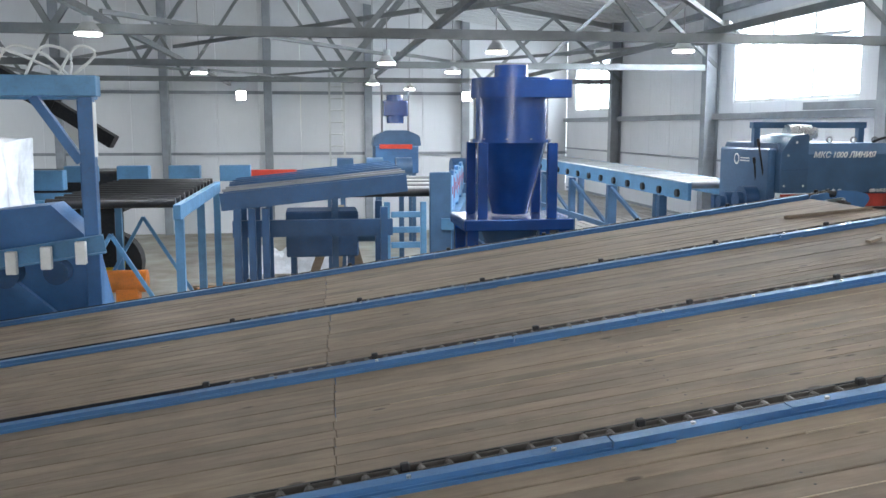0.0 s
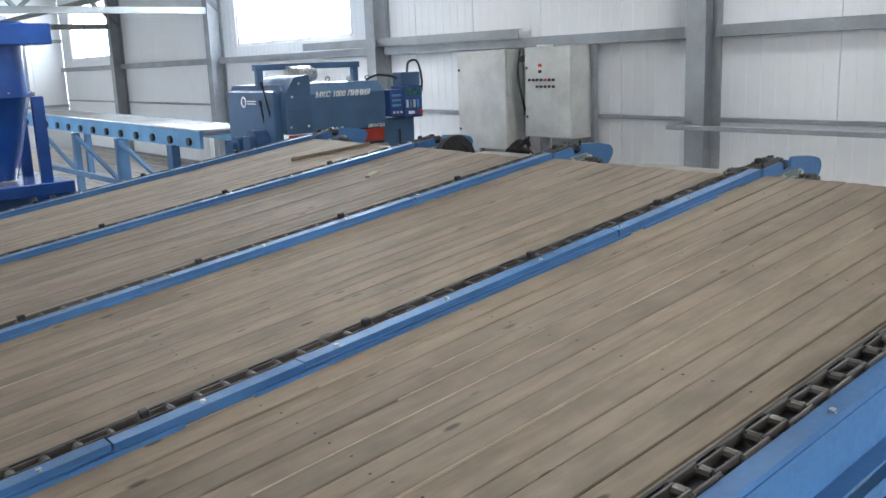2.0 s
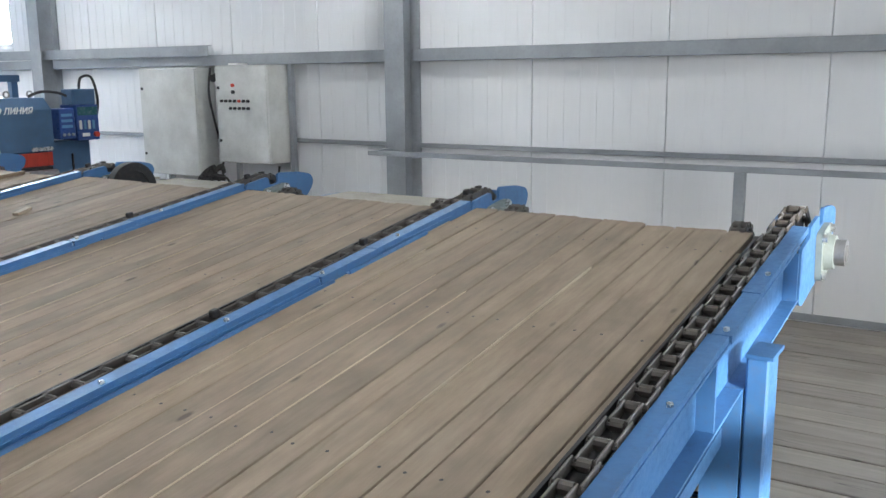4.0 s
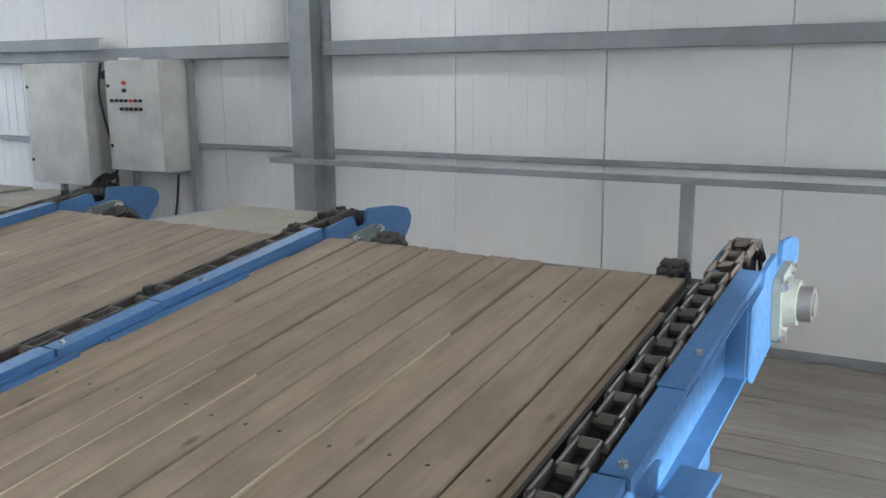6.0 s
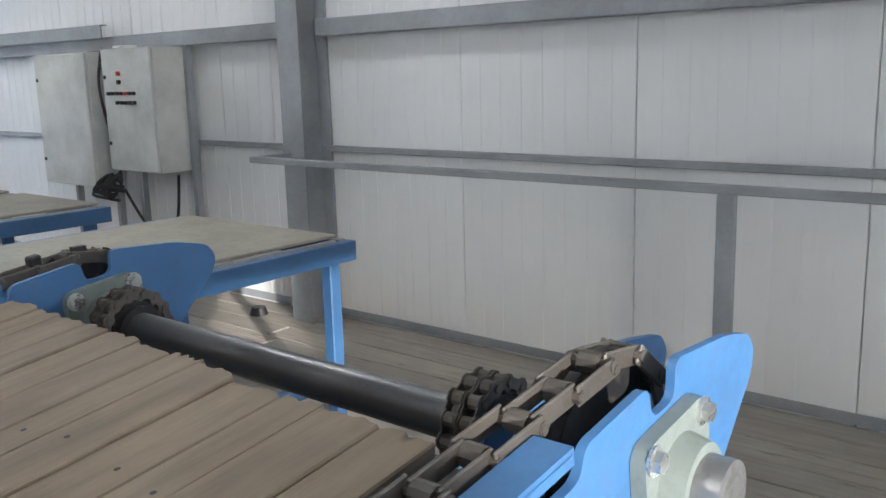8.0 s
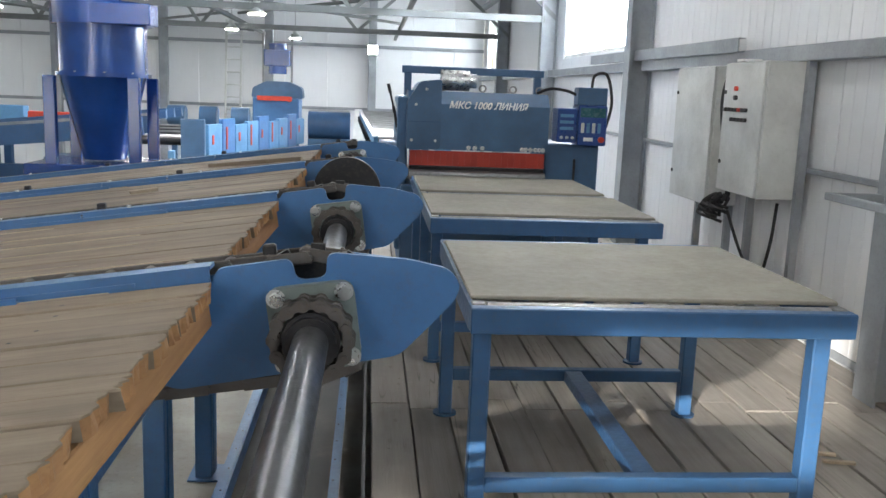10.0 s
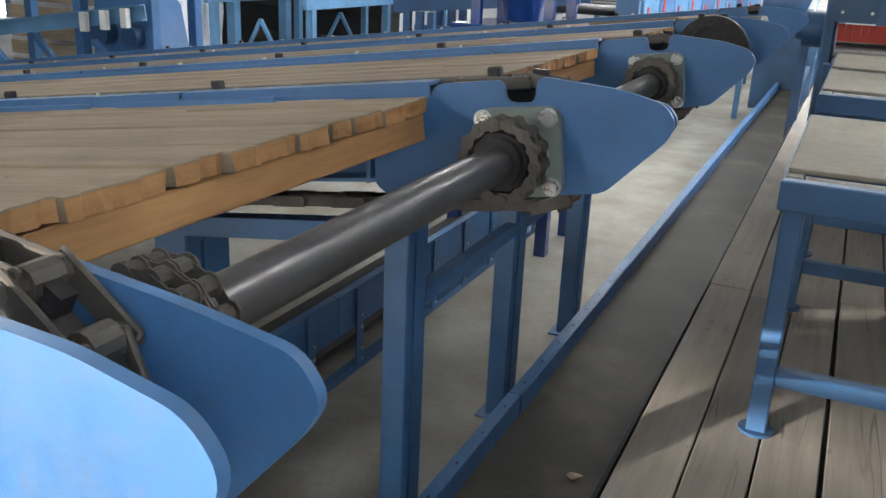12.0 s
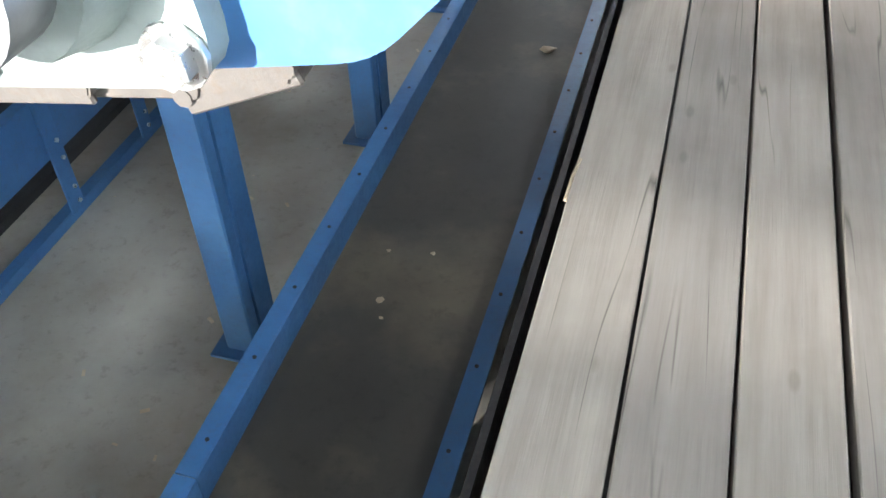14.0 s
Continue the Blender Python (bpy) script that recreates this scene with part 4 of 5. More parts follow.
# ---- planer ----
PY = 5.34
planer = thing("planer", "blue four-sided planing machine with red rubber curtain", "machine", place=(1.1, PY + 0.7, 0))
b = mesh()
box(b, 0.3, 1.47, PY, PY + 1.3, 0.0, 0.74, bevel=0.01)
part("base", b, BLUE_MACH, planer)
b = mesh()
prism(b, [(0, 0.0), (0, 0.36), (0.1, 0.46), (1.1, 0.46), (1.2, 0.3), (1.2, 0.0)], 0, 1.13)
hood = part("hood", b, BLUE_MACH, planer, "blue sheet metal hood")
hood.matrix_basis = Matrix.Translation((0.34, PY - 0.02, 1.03)) @ Matrix(((0, 1, 0, 0), (1, 0, 0, 0), (0, 0, 1, 0), (0, 0, 0, 1)))
b = mesh()
box(b, 0.35, 1.46, PY - 0.03, PY + 0.03, 1.02, 1.06, bevel=0.004)
part("lip", b, BLUE_MACH, hood)
n = 22
for i in range(n):
    b = mesh()
    x = 0.36 + 1.09 * i / n
    y = PY - 0.012 - 0.001 * (i % 2)
    box(b, x, x + 1.09 / n - 0.0006, y, y + 0.008, 0.9, 1.02)
    part("curtain_strip", b, ORANGE_R, planer, "orange-red rubber strip")
# black plate stands in for the shade inside the infeed opening
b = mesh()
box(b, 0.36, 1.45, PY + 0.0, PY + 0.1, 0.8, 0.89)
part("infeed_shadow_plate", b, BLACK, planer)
b = mesh()
rod(b, (0.36, PY - 0.05, 0.83), (1.45, PY - 0.05, 0.83), 0.04, 20)
part("infeed_roller", b, STEEL, planer, "worn steel infeed roller")
b = mesh()
prism(b, rounded([(0.33, 1.03), (0.33, 1.4), (0.43, 1.56), (0.6, 1.58), (0.6, 1.03)], 0.03), PY - 0.045, PY + 0.55)
sh = part("side_housing", b, BLUE_MACH, planer, "tall blue side housing with screws")
for x, z in ((0.37, 1.1), (0.56, 1.1), (0.4, 1.38), (0.48, 1.5)):
    put("bolt", BOLT, Matrix.Translation((x, PY - 0.045, z)) @ Matrix.Scale(0.6, 4), sh)
b = mesh()
box(b, 0.335, 0.6, PY - 0.05, PY - 0.045, 1.245, 1.252)
part("seam", b, BLUE_DARK, sh)
b = mesh()
box(b, 0.26, 0.345, PY + 0.05, PY + 1.05, 0.2, 1.44, bevel=0.015)
side = part("side_panel", b, BLUE_MACH, planer)
b = mesh()
ring(b, (0.258, PY + 0.68, 1.33), (1, 0, 0), 0.055, 0.04, 0.004, 24)
for z in (1.31, 1.335):
    box(b, 0.256, 0.26, PY + 0.42, PY + 0.6, z, z + 0.012)
part("badge", b, WHITE, side, "pale round badge with two bars")
for dy, z, r in ((0.3, 0.95, 0.13), (0.66, 0.9, 0.1)):
    b = mesh()
    rod(b, (0.12, PY + dy, z), (0.27, PY + dy, z), r, 24)
    rod(b, (0.07, PY + dy, z), (0.13, PY + dy, z), r * 0.6, 20)
    part("motor", b, BLUE_DARK, planer)
b = mesh()
box(b, 1.47, 1.92, PY + 0.1, PY + 0.75, 0.02, 1.1, bevel=0.012)
part("drive_cabinet", b, BLUE_MACH, planer)
b = mesh()
box(b, 1.54, 1.7, PY - 0.02, PY + 0.2, 1.12, 1.39, bevel=0.008)
cp = part("control_panel", b, SCREEN, planer, "dark blue control panel with dials")
for i in range(3):
    b = mesh()
    rod(b, (1.575 + 0.045 * i, PY - 0.032, 1.16), (1.575 + 0.045 * i, PY - 0.02, 1.16), 0.013, 12)
    part("knob", b, GREY_L, cp)
for i in range(3):
    b = mesh()
    box(b, 1.56, 1.67, PY - 0.023, PY - 0.02, 1.22 + 0.05 * i, 1.245 + 0.05 * i)
    part("label_strip", b, BLUE_PALE, cp)
b = mesh()
box(b, 1.705, 1.94, PY - 0.03, PY + 0.2, 1.1, 1.42, bevel=0.008)
cp = part("control_panel", b, SCREEN, planer, "dark blue control panel with screen and red button")
b = mesh()
box(b, 1.72, 1.925, PY - 0.034, PY - 0.03, 1.325, 1.4)
part("display", b, paint("teal_screen", (0.04, 0.13, 0.15), 0.25, amount=0.05), cp)
for i in range(4):
    b = mesh()
    box(b, 1.73 + 0.045 * i, 1.755 + 0.045 * i, PY - 0.036, PY - 0.03, 1.2, 1.28)
    part("switch", b, BLUE_PALE if i % 2 else GREY_L, cp)
b = mesh()
box(b, 1.755, 1.83, PY - 0.036, PY - 0.03, 1.135, 1.165)
part("indicator", b, WHITE, cp)
b = mesh()
rod(b, (1.895, PY - 0.06, 1.15), (1.895, PY - 0.03, 1.15), 0.024, 14)
part("stop_button", b, RED, cp)
b = mesh()
box(b, 1.71, 1.73, PY + 0.085, PY + 0.1, 0.78, 0.98, bevel=0.004)
part("door_handle", b, BLACK, planer)
b = mesh()
box(b, 1.7, 1.94, PY + 0.0, PY + 0.16, 1.42, 1.56, bevel=0.006)
part("upper_box", b, BLUE_MACH, planer)
b = mesh()
tube(b, curve([(1.82, PY + 0.06, 1.56), (1.84, PY + 0.05, 1.66), (1.93, PY + 0.02, 1.66), (1.98, PY + 0.02, 1.45), (1.95, PY + 0.04, 1.25)]), 0.012)
part("cable", b, RUBBER, planer)
b = mesh()
tube(b, curve([(1.4, PY + 0.2, 1.5), (1.5, PY + 0.15, 1.54), (1.62, PY + 0.1, 1.53), (1.7, PY + 0.08, 1.5)]), 0.012)
part("cable", b, RUBBER, planer)
b = mesh()
box(b, 0.3, 1.5, PY + 0.45, PY + 0.53, 1.63, 1.69, bevel=0.004)
for x in (0.32, 1.42):
    box(b, x, x + 0.06, PY + 0.46, PY + 0.52, 1.45, 1.63)
part("lifting_frame", b, BLUE_MACH, planer)
b = mesh()
rod(b, (0.62, PY + 0.4, 1.58), (0.86, PY + 0.4, 1.58), 0.085, 20)
rod(b, (0.86, PY + 0.4, 1.58), (0.92, PY + 0.4, 1.58), 0.06, 16)
part("hood_motor", b, STEEL_BRIGHT, planer, "silver hood adjusting motor")
for x in (0.95, 1.2, 1.42):
    b = mesh()
    ring(b, (x, PY + 0.2, 1.52), (0, 1, 0), 0.032, 0.02, 0.012, 16)
    part("lifting_eye", b, STEEL, planer)
for i in range(9):
    x = (0.83, 0.88, 0.94, 1.26, 1.29, 1.33, 1.37, 1.4, 1.43)[i]
    put("bolt", BOLT, Matrix.Translation((x, PY - 0.03, 1.05)), planer)


def lettering(body, size, m, parent, material, shear=0.25):
    cu = bpy.data.curves.new("lettering", "FONT")
    cu.body, cu.size, cu.shear, cu.extrude, cu.align_x = body, size, shear, 0.001, "CENTER"
    cu.offset = 0.0018
    tmp = bpy.data.objects.new("lettering", cu)
    scene.collection.objects.link(tmp)
    bpy.context.view_layer.update()
    me = bpy.data.meshes.new_from_object(tmp.evaluated_get(bpy.context.evaluated_depsgraph_get()))
    bpy.data.objects.remove(tmp)
    me.materials.clear()
    me.materials.append(material)
    ob = new("lettering", me)
    ob.matrix_basis = m
    ob.parent = parent
    if parent.type == "EMPTY":
        ob.matrix_parent_inverse = Matrix.Translation(-parent.location)
    ob["label"] = "white slanted lettering"
    return ob


lettering("\u041c\u041a\u0421 1000 \u041b\u0418\u041d\u0418\u042f", 0.074, Matrix.Translation((0.975, PY - 0.0235, 1.36)) @ Matrix.Rotation(radians(90), 4, "X"), planer, WHITE)

# ---- wall cabinets ----


def cabinet(x0, y0, y1, z0, z1, label):
    c = thing("control_cabinet", label, "cabinet", "control cabinets", place=((x0 + WALL_X) / 2, (y0 + y1) / 2, z0))
    b = mesh()
    box(b, x0 + 0.02, WALL_X - 0.05, y0, y1, z0, z1, bevel=0.008)
    part("body", b, GREY_L, c)
    b = mesh()
    box(b, x0, x0 + 0.018, y0 + 0.006, y1 - 0.006, z0 + 0.006, z1 - 0.006, bevel=0.005)
    d = part("door", b, GREY_L, c)
    for z in (z0 + 0.2, z1 - 0.2):
        b = mesh()
        rod(b, (x0 - 0.008, y1 - 0.04, z), (x0, y1 - 0.04, z), 0.014, 10)
        part("lock", b, BLACK, d)
    return c, d


cab1, door1 = cabinet(2.5, 3.73, 4.36, 0.88, 1.757, "light grey steel control cabinet with rows of buttons on the wall")
for i in range(7):
    b = mesh()
    z = 1.44
    y = 4.28 - 0.055 * i
    rod(b, (2.48, y, z), (2.5, y, z), 0.013, 10)
    part("button", b, BLACK if i != 4 else RED, door1)
    if 2 <= i <= 6:
        b = mesh()
        rod(b, (2.48, y, 1.375), (2.5, y, 1.375), 0.013, 10)
        part("button", b, BLACK, door1)
for z, m in ((1.52, BLACK), (1.58, RED)):
    b = mesh()
    rod(b, (2.48, 4.13, z), (2.5, 4.13, z), 0.016, 10)
    part("button", b, m, door1)
b = mesh()
box(b, WALL_X - 0.1, WALL_X - 0.05, 3.66, 3.705, 0.01, 1.77)
cs = solid("cabinet_stand", b, GREY, "grey steel uprights carrying the control cabinet", "stand")
b = mesh()
box(b, WALL_X - 0.1, WALL_X - 0.05, 4.36, 4.4, 0.01, 1.77)
part("upright", b, GREY, cs)
cab2, door2 = cabinet(2.55, 4.68, 5.47, 0.72, 1.75, "tall light grey steel electrical cabinet on the wall")
b = mesh()
box(b, WALL_X - 0.12, WALL_X - 0.07, 4.68, 4.72, 0.0, 0.72)
cs = solid("cabinet_stand", b, GREY, "grey steel legs under the electrical cabinet", "stand")
b = mesh()
box(b, WALL_X - 0.12, WALL_X - 0.07, 5.3, 5.34, 0.0, 0.72)
part("upright", b, GREY, cs)
b = mesh()
tube(b, curve([(2.6, 4.52, 1.74), (2.55, 4.5, 1.5), (2.56, 4.44, 1.2), (2.6, 4.4, 0.95), (2.62, 4.45, 0.82)]), 0.011)
solid("cable", b, RUBBER, "black cable hanging between the cabinets", "cable")
b = mesh()
rod(b, (2.56, 4.46, 1.64), (2.62, 4.46, 1.66), 0.035, 12)
solid("plug", b, RUBBER, "black round plug on a cable", "plug")
r2 = random.Random(3)
bundle = thing("cable_bundle", "tangle of black cables under the cabinet", "cable", place=(2.58, 4.45, 0.74))
for i in range(12):
    b = mesh()
    c = Vector((2.58 + r2.uniform(-0.06, 0.06), 4.45 + r2.uniform(-0.1, 0.1), 0.74 + r2.uniform(-0.06, 0.06)))
    tube(b, curve([c, c + Vector((0.05, 0.08, 0.04)), c + Vector((-0.03, 0.12, -0.03)), c + Vector((0.02, 0.0, -0.06))]), 0.012)
    part("loop", b, RUBBER, bundle)
b = mesh()
tube(b, curve([(2.62, 4.4, 0.72), (2.66, 4.2, 0.45), (2.68, 3.95, 0.3), (2.7, 3.85, 0.55), (2.7, 3.8, 0.85)]), 0.011)
solid("cable", b, RUBBER, "black cable looping under the control cabinet", "cable")
b = mesh()
box(b, 2.5, 2.62, 4.06, 4.18, 1.759, 1.775)
solid("door_switch", b, WHITE, "small white switch on the cabinet top", "switch")

# ---- hand rail on the wall side ----
hr = thing("pipe_rail", "grey square pipe rail with posts along the wall", "rail", place=(2.33, 0, 0))
b = mesh()
box(b, 2.31, 2.35, -6.5, 2.49, 1.03, 1.067, bevel=0.004)
part("top_pipe", b, GREY, hr)
b = mesh()
box(b, 2.35, WALL_X - 0.23, 2.45, 2.49, 1.03, 1.067, bevel=0.004)
part("return_pipe", b, GREY, hr)
for y in (-0.41, -3.4, -6.3):
    b = mesh()
    box(b, 2.308, 2.352, y - 0.035, y + 0.035, 0.0, 1.03, bevel=0.004)
    part("post", b, GREY, hr)

# ---- cyclone ----
CX, CY = -2.12, 5.75
cy = thing("cyclone", "glossy blue dust cyclone on a four-legged stand", "cyclone", place=(CX, CY, LOW))
b = mesh()
rod(b, (CX, CY, 1.52), (CX, CY, 1.93), 0.345, 14)
part("drum", b, BLUE_CYC, cy)
b = mesh()
rod(b, (CX, CY, 1.9), (CX, CY, 2.08), 0.385, 14)
box(b, CX, CX + 0.47, CY - 0.38, CY - 0.1, 1.9, 2.06, bevel=0.006)
part("inlet_volute", b, BLUE_CYC, cy)
b = mesh()
rod(b, (CX, CY, 2.08), (CX, CY, 2.2), 0.16, 12)
part("outlet", b, BLUE_CYC, cy)
b = mesh()
rod(b, (CX, CY, 0.84), (CX, CY, 1.52), 0.17, 14, 0.34)
part("cone", b, BLUE_CYC, cy)
b = mesh()
rod(b, (CX, CY, 1.5), (CX, CY, 1.53), 0.375, 14)
part("flange", b, BLUE_CYC, cy)
for i in range(10):
    a = 2 * math.pi * i / 10
    put("bolt", BOLT_TOP, Matrix.Translation((CX + 0.36 * math.cos(a), CY + 0.36 * math.sin(a), 1.53)), cy)
for sx in (-1, 1):
    for sy in (-1, 1):
        b = mesh()
        box(b, CX + sx * 0.32 - 0.045, CX + sx * 0.32 + 0.045, CY + sy * 0.3 - 0.03, CY + sy * 0.3 + 0.03, 0.8, 1.5, bevel=0.006)
        part("leg", b, BLUE_CYC, cy)
b = mesh()
box(b, CX - 0.5, CX + 0.5, CY - 0.42, CY + 0.42, 0.72, 0.82, bevel=0.008)
part("base_frame", b, BLUE_CYC, cy)
b = mesh()
rod(b, (CX, CY, 0.45), (CX, CY, 0.72), 0.2, 12, 0.28)
part("hopper", b, BLUE_DARK, cy)
for sx in (-1, 1):
    for sy in (-1, 1):
        b = mesh()
        box(b, CX + sx * 0.42 - 0.05, CX + sx * 0.42 + 0.05, CY + sy * 0.34 - 0.05, CY + sy * 0.34 + 0.05, LOW, 0.72)
        part("stand_leg", b, BLUE_CYC, cy)

# ---- far machines ----


def posts(parent, xs, ys, z, w=0.09, mat=None):
    for x in xs:
        for y in ys:
            b = mesh()
            box(b, x - w / 2, x + w / 2, y - w / 2, y + w / 2, LOW, z)
            part("post", b, mat or BLUE_DARK, parent)


# outfeed conveyor behind the planer
of = thing("outfeed_conveyor", "blue-grey inclined roller conveyor with bright top edge", "conveyor", place=(0, 9.5, LOW))
OA, OB = Vector((-0.12, 13.0, 1.02)), Vector((0.1, 6.75, 0.94))
for dx in (0.0, 0.7):
    b = mesh()
    bar(b, OA + Vector((dx, 0, 0)), OB + Vector((dx, 0, 0)), 0.04, 0.19)
    part("side_beam", b, BLUE_PALE, of)
b = mesh()
bar(b, OA + Vector((-0.01, 0, 0.1)), OB + Vector((-0.01, 0, 0.1)), 0.05, 0.012)
part("bright_edge", b, STEEL_BRIGHT, of, "bright bare steel edge")
for i in range(13):
    c = OA.lerp(OB, (i + 0.5) / 13)
    b = mesh()
    rod(b, c + Vector((-0.05, 0, -0.03)), c + Vector((-0.01, 0, -0.03)), 0.045, 12)
    part("roller_end", b, BLACK, of)
    b = mesh()
    rod(b, c + Vector((0.03, 0, 0.06)), c + Vector((0.67, 0, 0.06)), 0.045, 12)
    part("roller", b, STEEL, of)
    b = mesh()
    rod(b, c + Vector((0.03, 0.24, 0.06)), c + Vector((0.67, 0.24, 0.06)), 0.045, 12)
    part("roller", b, STEEL, of)
posts(of, (0.05, 0.72), (7.4, 9.2, 11.0, 12.7), 0.86, mat=BLUE_MACH)
b = mesh()
bar(b, (0.0, 12.7, 0.3), (0.05, 7.4, 0.3), 0.05, 0.07)
part("tie", b, BLUE_MACH, of)
for i in range(3):
    b = mesh()
    bar(b, (0.04, 7.5 + 1.8 * i, 0.32), (0.03, 9.1 + 1.8 * i, 0.82), 0.04, 0.05)
    part("brace", b, BLUE_MACH, of)

# inclined feed conveyor on the other side
rc = thing("incline_conveyor", "dark blue inclined feed conveyor on posts", "conveyor", place=(-4, 9, LOW))
for dy in (0.0, 0.5, 1.0):
    b = mesh()
    bar(b, (-5.1, 9.0 + dy, 0.70), (-2.75, 9.0 + dy, 0.93), 0.06, 0.22)
    part("side_beam", b, BLUE_DARK, rc)
b = mesh()
bar(b, (-5.1, 9.25, 0.83), (-2.75, 9.25, 1.06), 0.08, 0.03)
bar(b, (-5.1, 9.75, 0.83), (-2.75, 9.75, 1.06), 0.08, 0.03)
part("chain_guide", b, STEEL, rc)
for dy in (10.3, 10.8, 11.3, 11.8):
    b = mesh()
    bar(b, (-5.1, dy, 0.8), (-2.75, dy, 1.03), 0.09, 0.1)
    bar(b, (-5.1, dy, 0.866), (-2.75, dy, 1.096), 0.05, 0.02)
    part("chain_guide", b, BLUE_DARK, rc, "dark blue chain rail with worn top")
posts(rc, (-4.9, -4.72, -4.55, -3.05), (9.0, 10.0), 0.62)
b = mesh()
box(b, -5.0, -2.9, 9.4, 9.5, 0.2, 0.42)
part("tie", b, BLUE_DARK, rc)

# slatted frame and stacked lumber under the transfer
fr = thing("slatted_frame", "pale blue slatted steel frame under the transfer conveyor", "frame", place=(-2.7, 9.7, LOW))
for x in (-2.95, -2.45):
    b = mesh()
    box(b, x - 0.04, x + 0.04, 9.66, 9.74, LOW, 0.62, bevel=0.005)
    part("post", b, BLUE_PALE, fr)
for i in range(7):
    b = mesh()
    box(b, -2.9, -2.5, 9.64, 9.7, -0.85 + 0.21 * i, -0.77 + 0.21 * i, bevel=0.005)
    part("slat", b, BLUE_PALE, fr)
lum = random.Random(12)
for n in range(2):
    pile = thing("lumber_pile", "loose pile of pale sawn boards on the floor", "lumber", "lumber piles", place=(-4.9 + 1.5 * n, 12.4, LOW))
    for i in range(14):
        c = Vector((-4.9 + 1.5 * n + lum.uniform(-0.35, 0.35), 12.4 + lum.uniform(-0.2, 0.2), LOW + 0.025 + 0.045 * (i // 4)))
        b = mesh()
        box(b, -0.75, 0.75, -0.06, 0.06, -0.018, 0.018, Matrix.Translation(c) @ Matrix.Rotation(lum.uniform(-0.5, 0.5), 4, "Z"), 0.003)
        part("board", b, DECK_FRESH if i % 3 == 0 else PALE_WOOD, pile)
for n in range(3):
    b = mesh()
    box(b, -0.07, 0.07, -0.015, 0.015, 0, 1.5, Matrix.Translation((-4.1 + 0.5 * n, 11.9, LOW)) @ Matrix.Rotation(0.35 - 0.3 * n, 4, "Y"), 0.003)
    solid("leaning_plank", b, PALE_WOOD if n % 2 else DECK, "weathered plank leaning under the transfer conveyor", "plank", "leaning planks")
cart = thing("transfer_drive", "dark blue drive housing under the transfer conveyor", "machine", place=(-3.9, 11.0, LOW))
b = mesh()
box(b, -4.35, -3.3, 10.6, 11.3, -0.25, 0.42, bevel=0.02)
part("housing", b, BLUE_DARK, cart)
b = mesh()
rod(b, (-3.3, 10.95, 0.08), (-2.9, 10.95, 0.08), 0.16, 18)
part("motor", b, BLUE_MACH, cart)
for x in (-4.25, -3.4):
    for y in (10.65, 11.25):
        b = mesh()
        box(b, x - 0.04, x + 0.04, y - 0.04, y + 0.04, LOW, -0.25)
        part("leg", b, BLUE_DARK, cart)

# roller conveyor with pale blue frame
ro = thing("roller_conveyor", "pale blue roller conveyor with black rollers and braced legs", "conveyor", place=(-5.9, 9, LOW))
for i in range(11):
    y = 7.5 + 0.36 * i
    b = mesh()
    rod(b, (-6.75, y, 0.83), (-5.42, y, 0.83), 0.055, 12)
    part("roller", b, BLACK, ro)
for x in (-6.8, -5.38):
    b = mesh()
    box(b, x - 0.04, x + 0.04, 7.3, 11.4, 0.66, 0.82, bevel=0.005)
    part("side_beam", b, BLUE_PALE, ro)
posts(ro, (-6.8, -5.38), (7.45, 9.3, 11.2), 0.66, mat=BLUE_PALE)
for y in (7.45, 9.3):
    b = mesh()
    bar(b, (-6.75, y, -0.7), (-5.42, y, -0.7), 0.05, 0.06)
    bar(b, (-6.75, y, -0.65), (-6.1, y, 0.5), 0.04, 0.04)
    bar(b, (-5.42, y, -0.65), (-6.1, y, 0.5), 0.04, 0.04)
    part("brace", b, BLUE_PALE, ro)
for i in range(4):
    b = mesh()
    x = -7.6 + 0.75 * i
    box(b, x, x + 0.46, 11.45, 11.65, 0.82, 1.06, bevel=0.008)
    part("stop_plate", b, BLUE_PALE, ro, "pale blue upright stop plate")
b = mesh()
box(b, -5.3, -4.2, 11.6, 11.75, 0.86, 0.98, bevel=0.006)
part("red_guard", b, RED, ro, "red guard strip")

# second roller line towards the loader
rl = thing("roller_conveyor", "long pale blue roller table on braced legs", "conveyor", place=(-9, 9, LOW))
for i in range(14):
    x = -11.4 + 0.3 * i
    b = mesh()
    rod(b, (x, 8.4, 0.80), (x, 9.5, 0.80), 0.05, 10)
    part("roller", b, BLACK, rl)
for y in (8.35, 9.55):
    b = mesh()
    box(b, -11.6, -7.0, y - 0.04, y + 0.04, 0.64, 0.80, bevel=0.005)
    part("side_beam", b, BLUE_PALE, rl)
posts(rl, (-11.4, -9.4, -7.2), (8.35, 9.55), 0.64, 0.13, BLUE_PALE)
for x in (-9.4,):
    b = mesh()
    bar(b, (x, 8.35, -0.6), (-7.2, 8.35, -0.6), 0.05, 0.07)
    bar(b, (x, 8.35, -0.55), (-8.3, 8.35, 0.55), 0.05, 0.05)
    bar(b, (-7.2, 8.35, -0.55), (-8.3, 8.35, 0.55), 0.05, 0.05)
    part("brace", b, BLUE_PALE, rl)
for i in range(4):
    b = mesh()
    box(b, -11.2 + 1.15 * i, -10.6 + 1.15 * i, 9.7, 9.9, 0.82, 1.08, bevel=0.008)
    part("stop_plate", b, BLUE_PALE, rl, "pale blue upright stop plate")
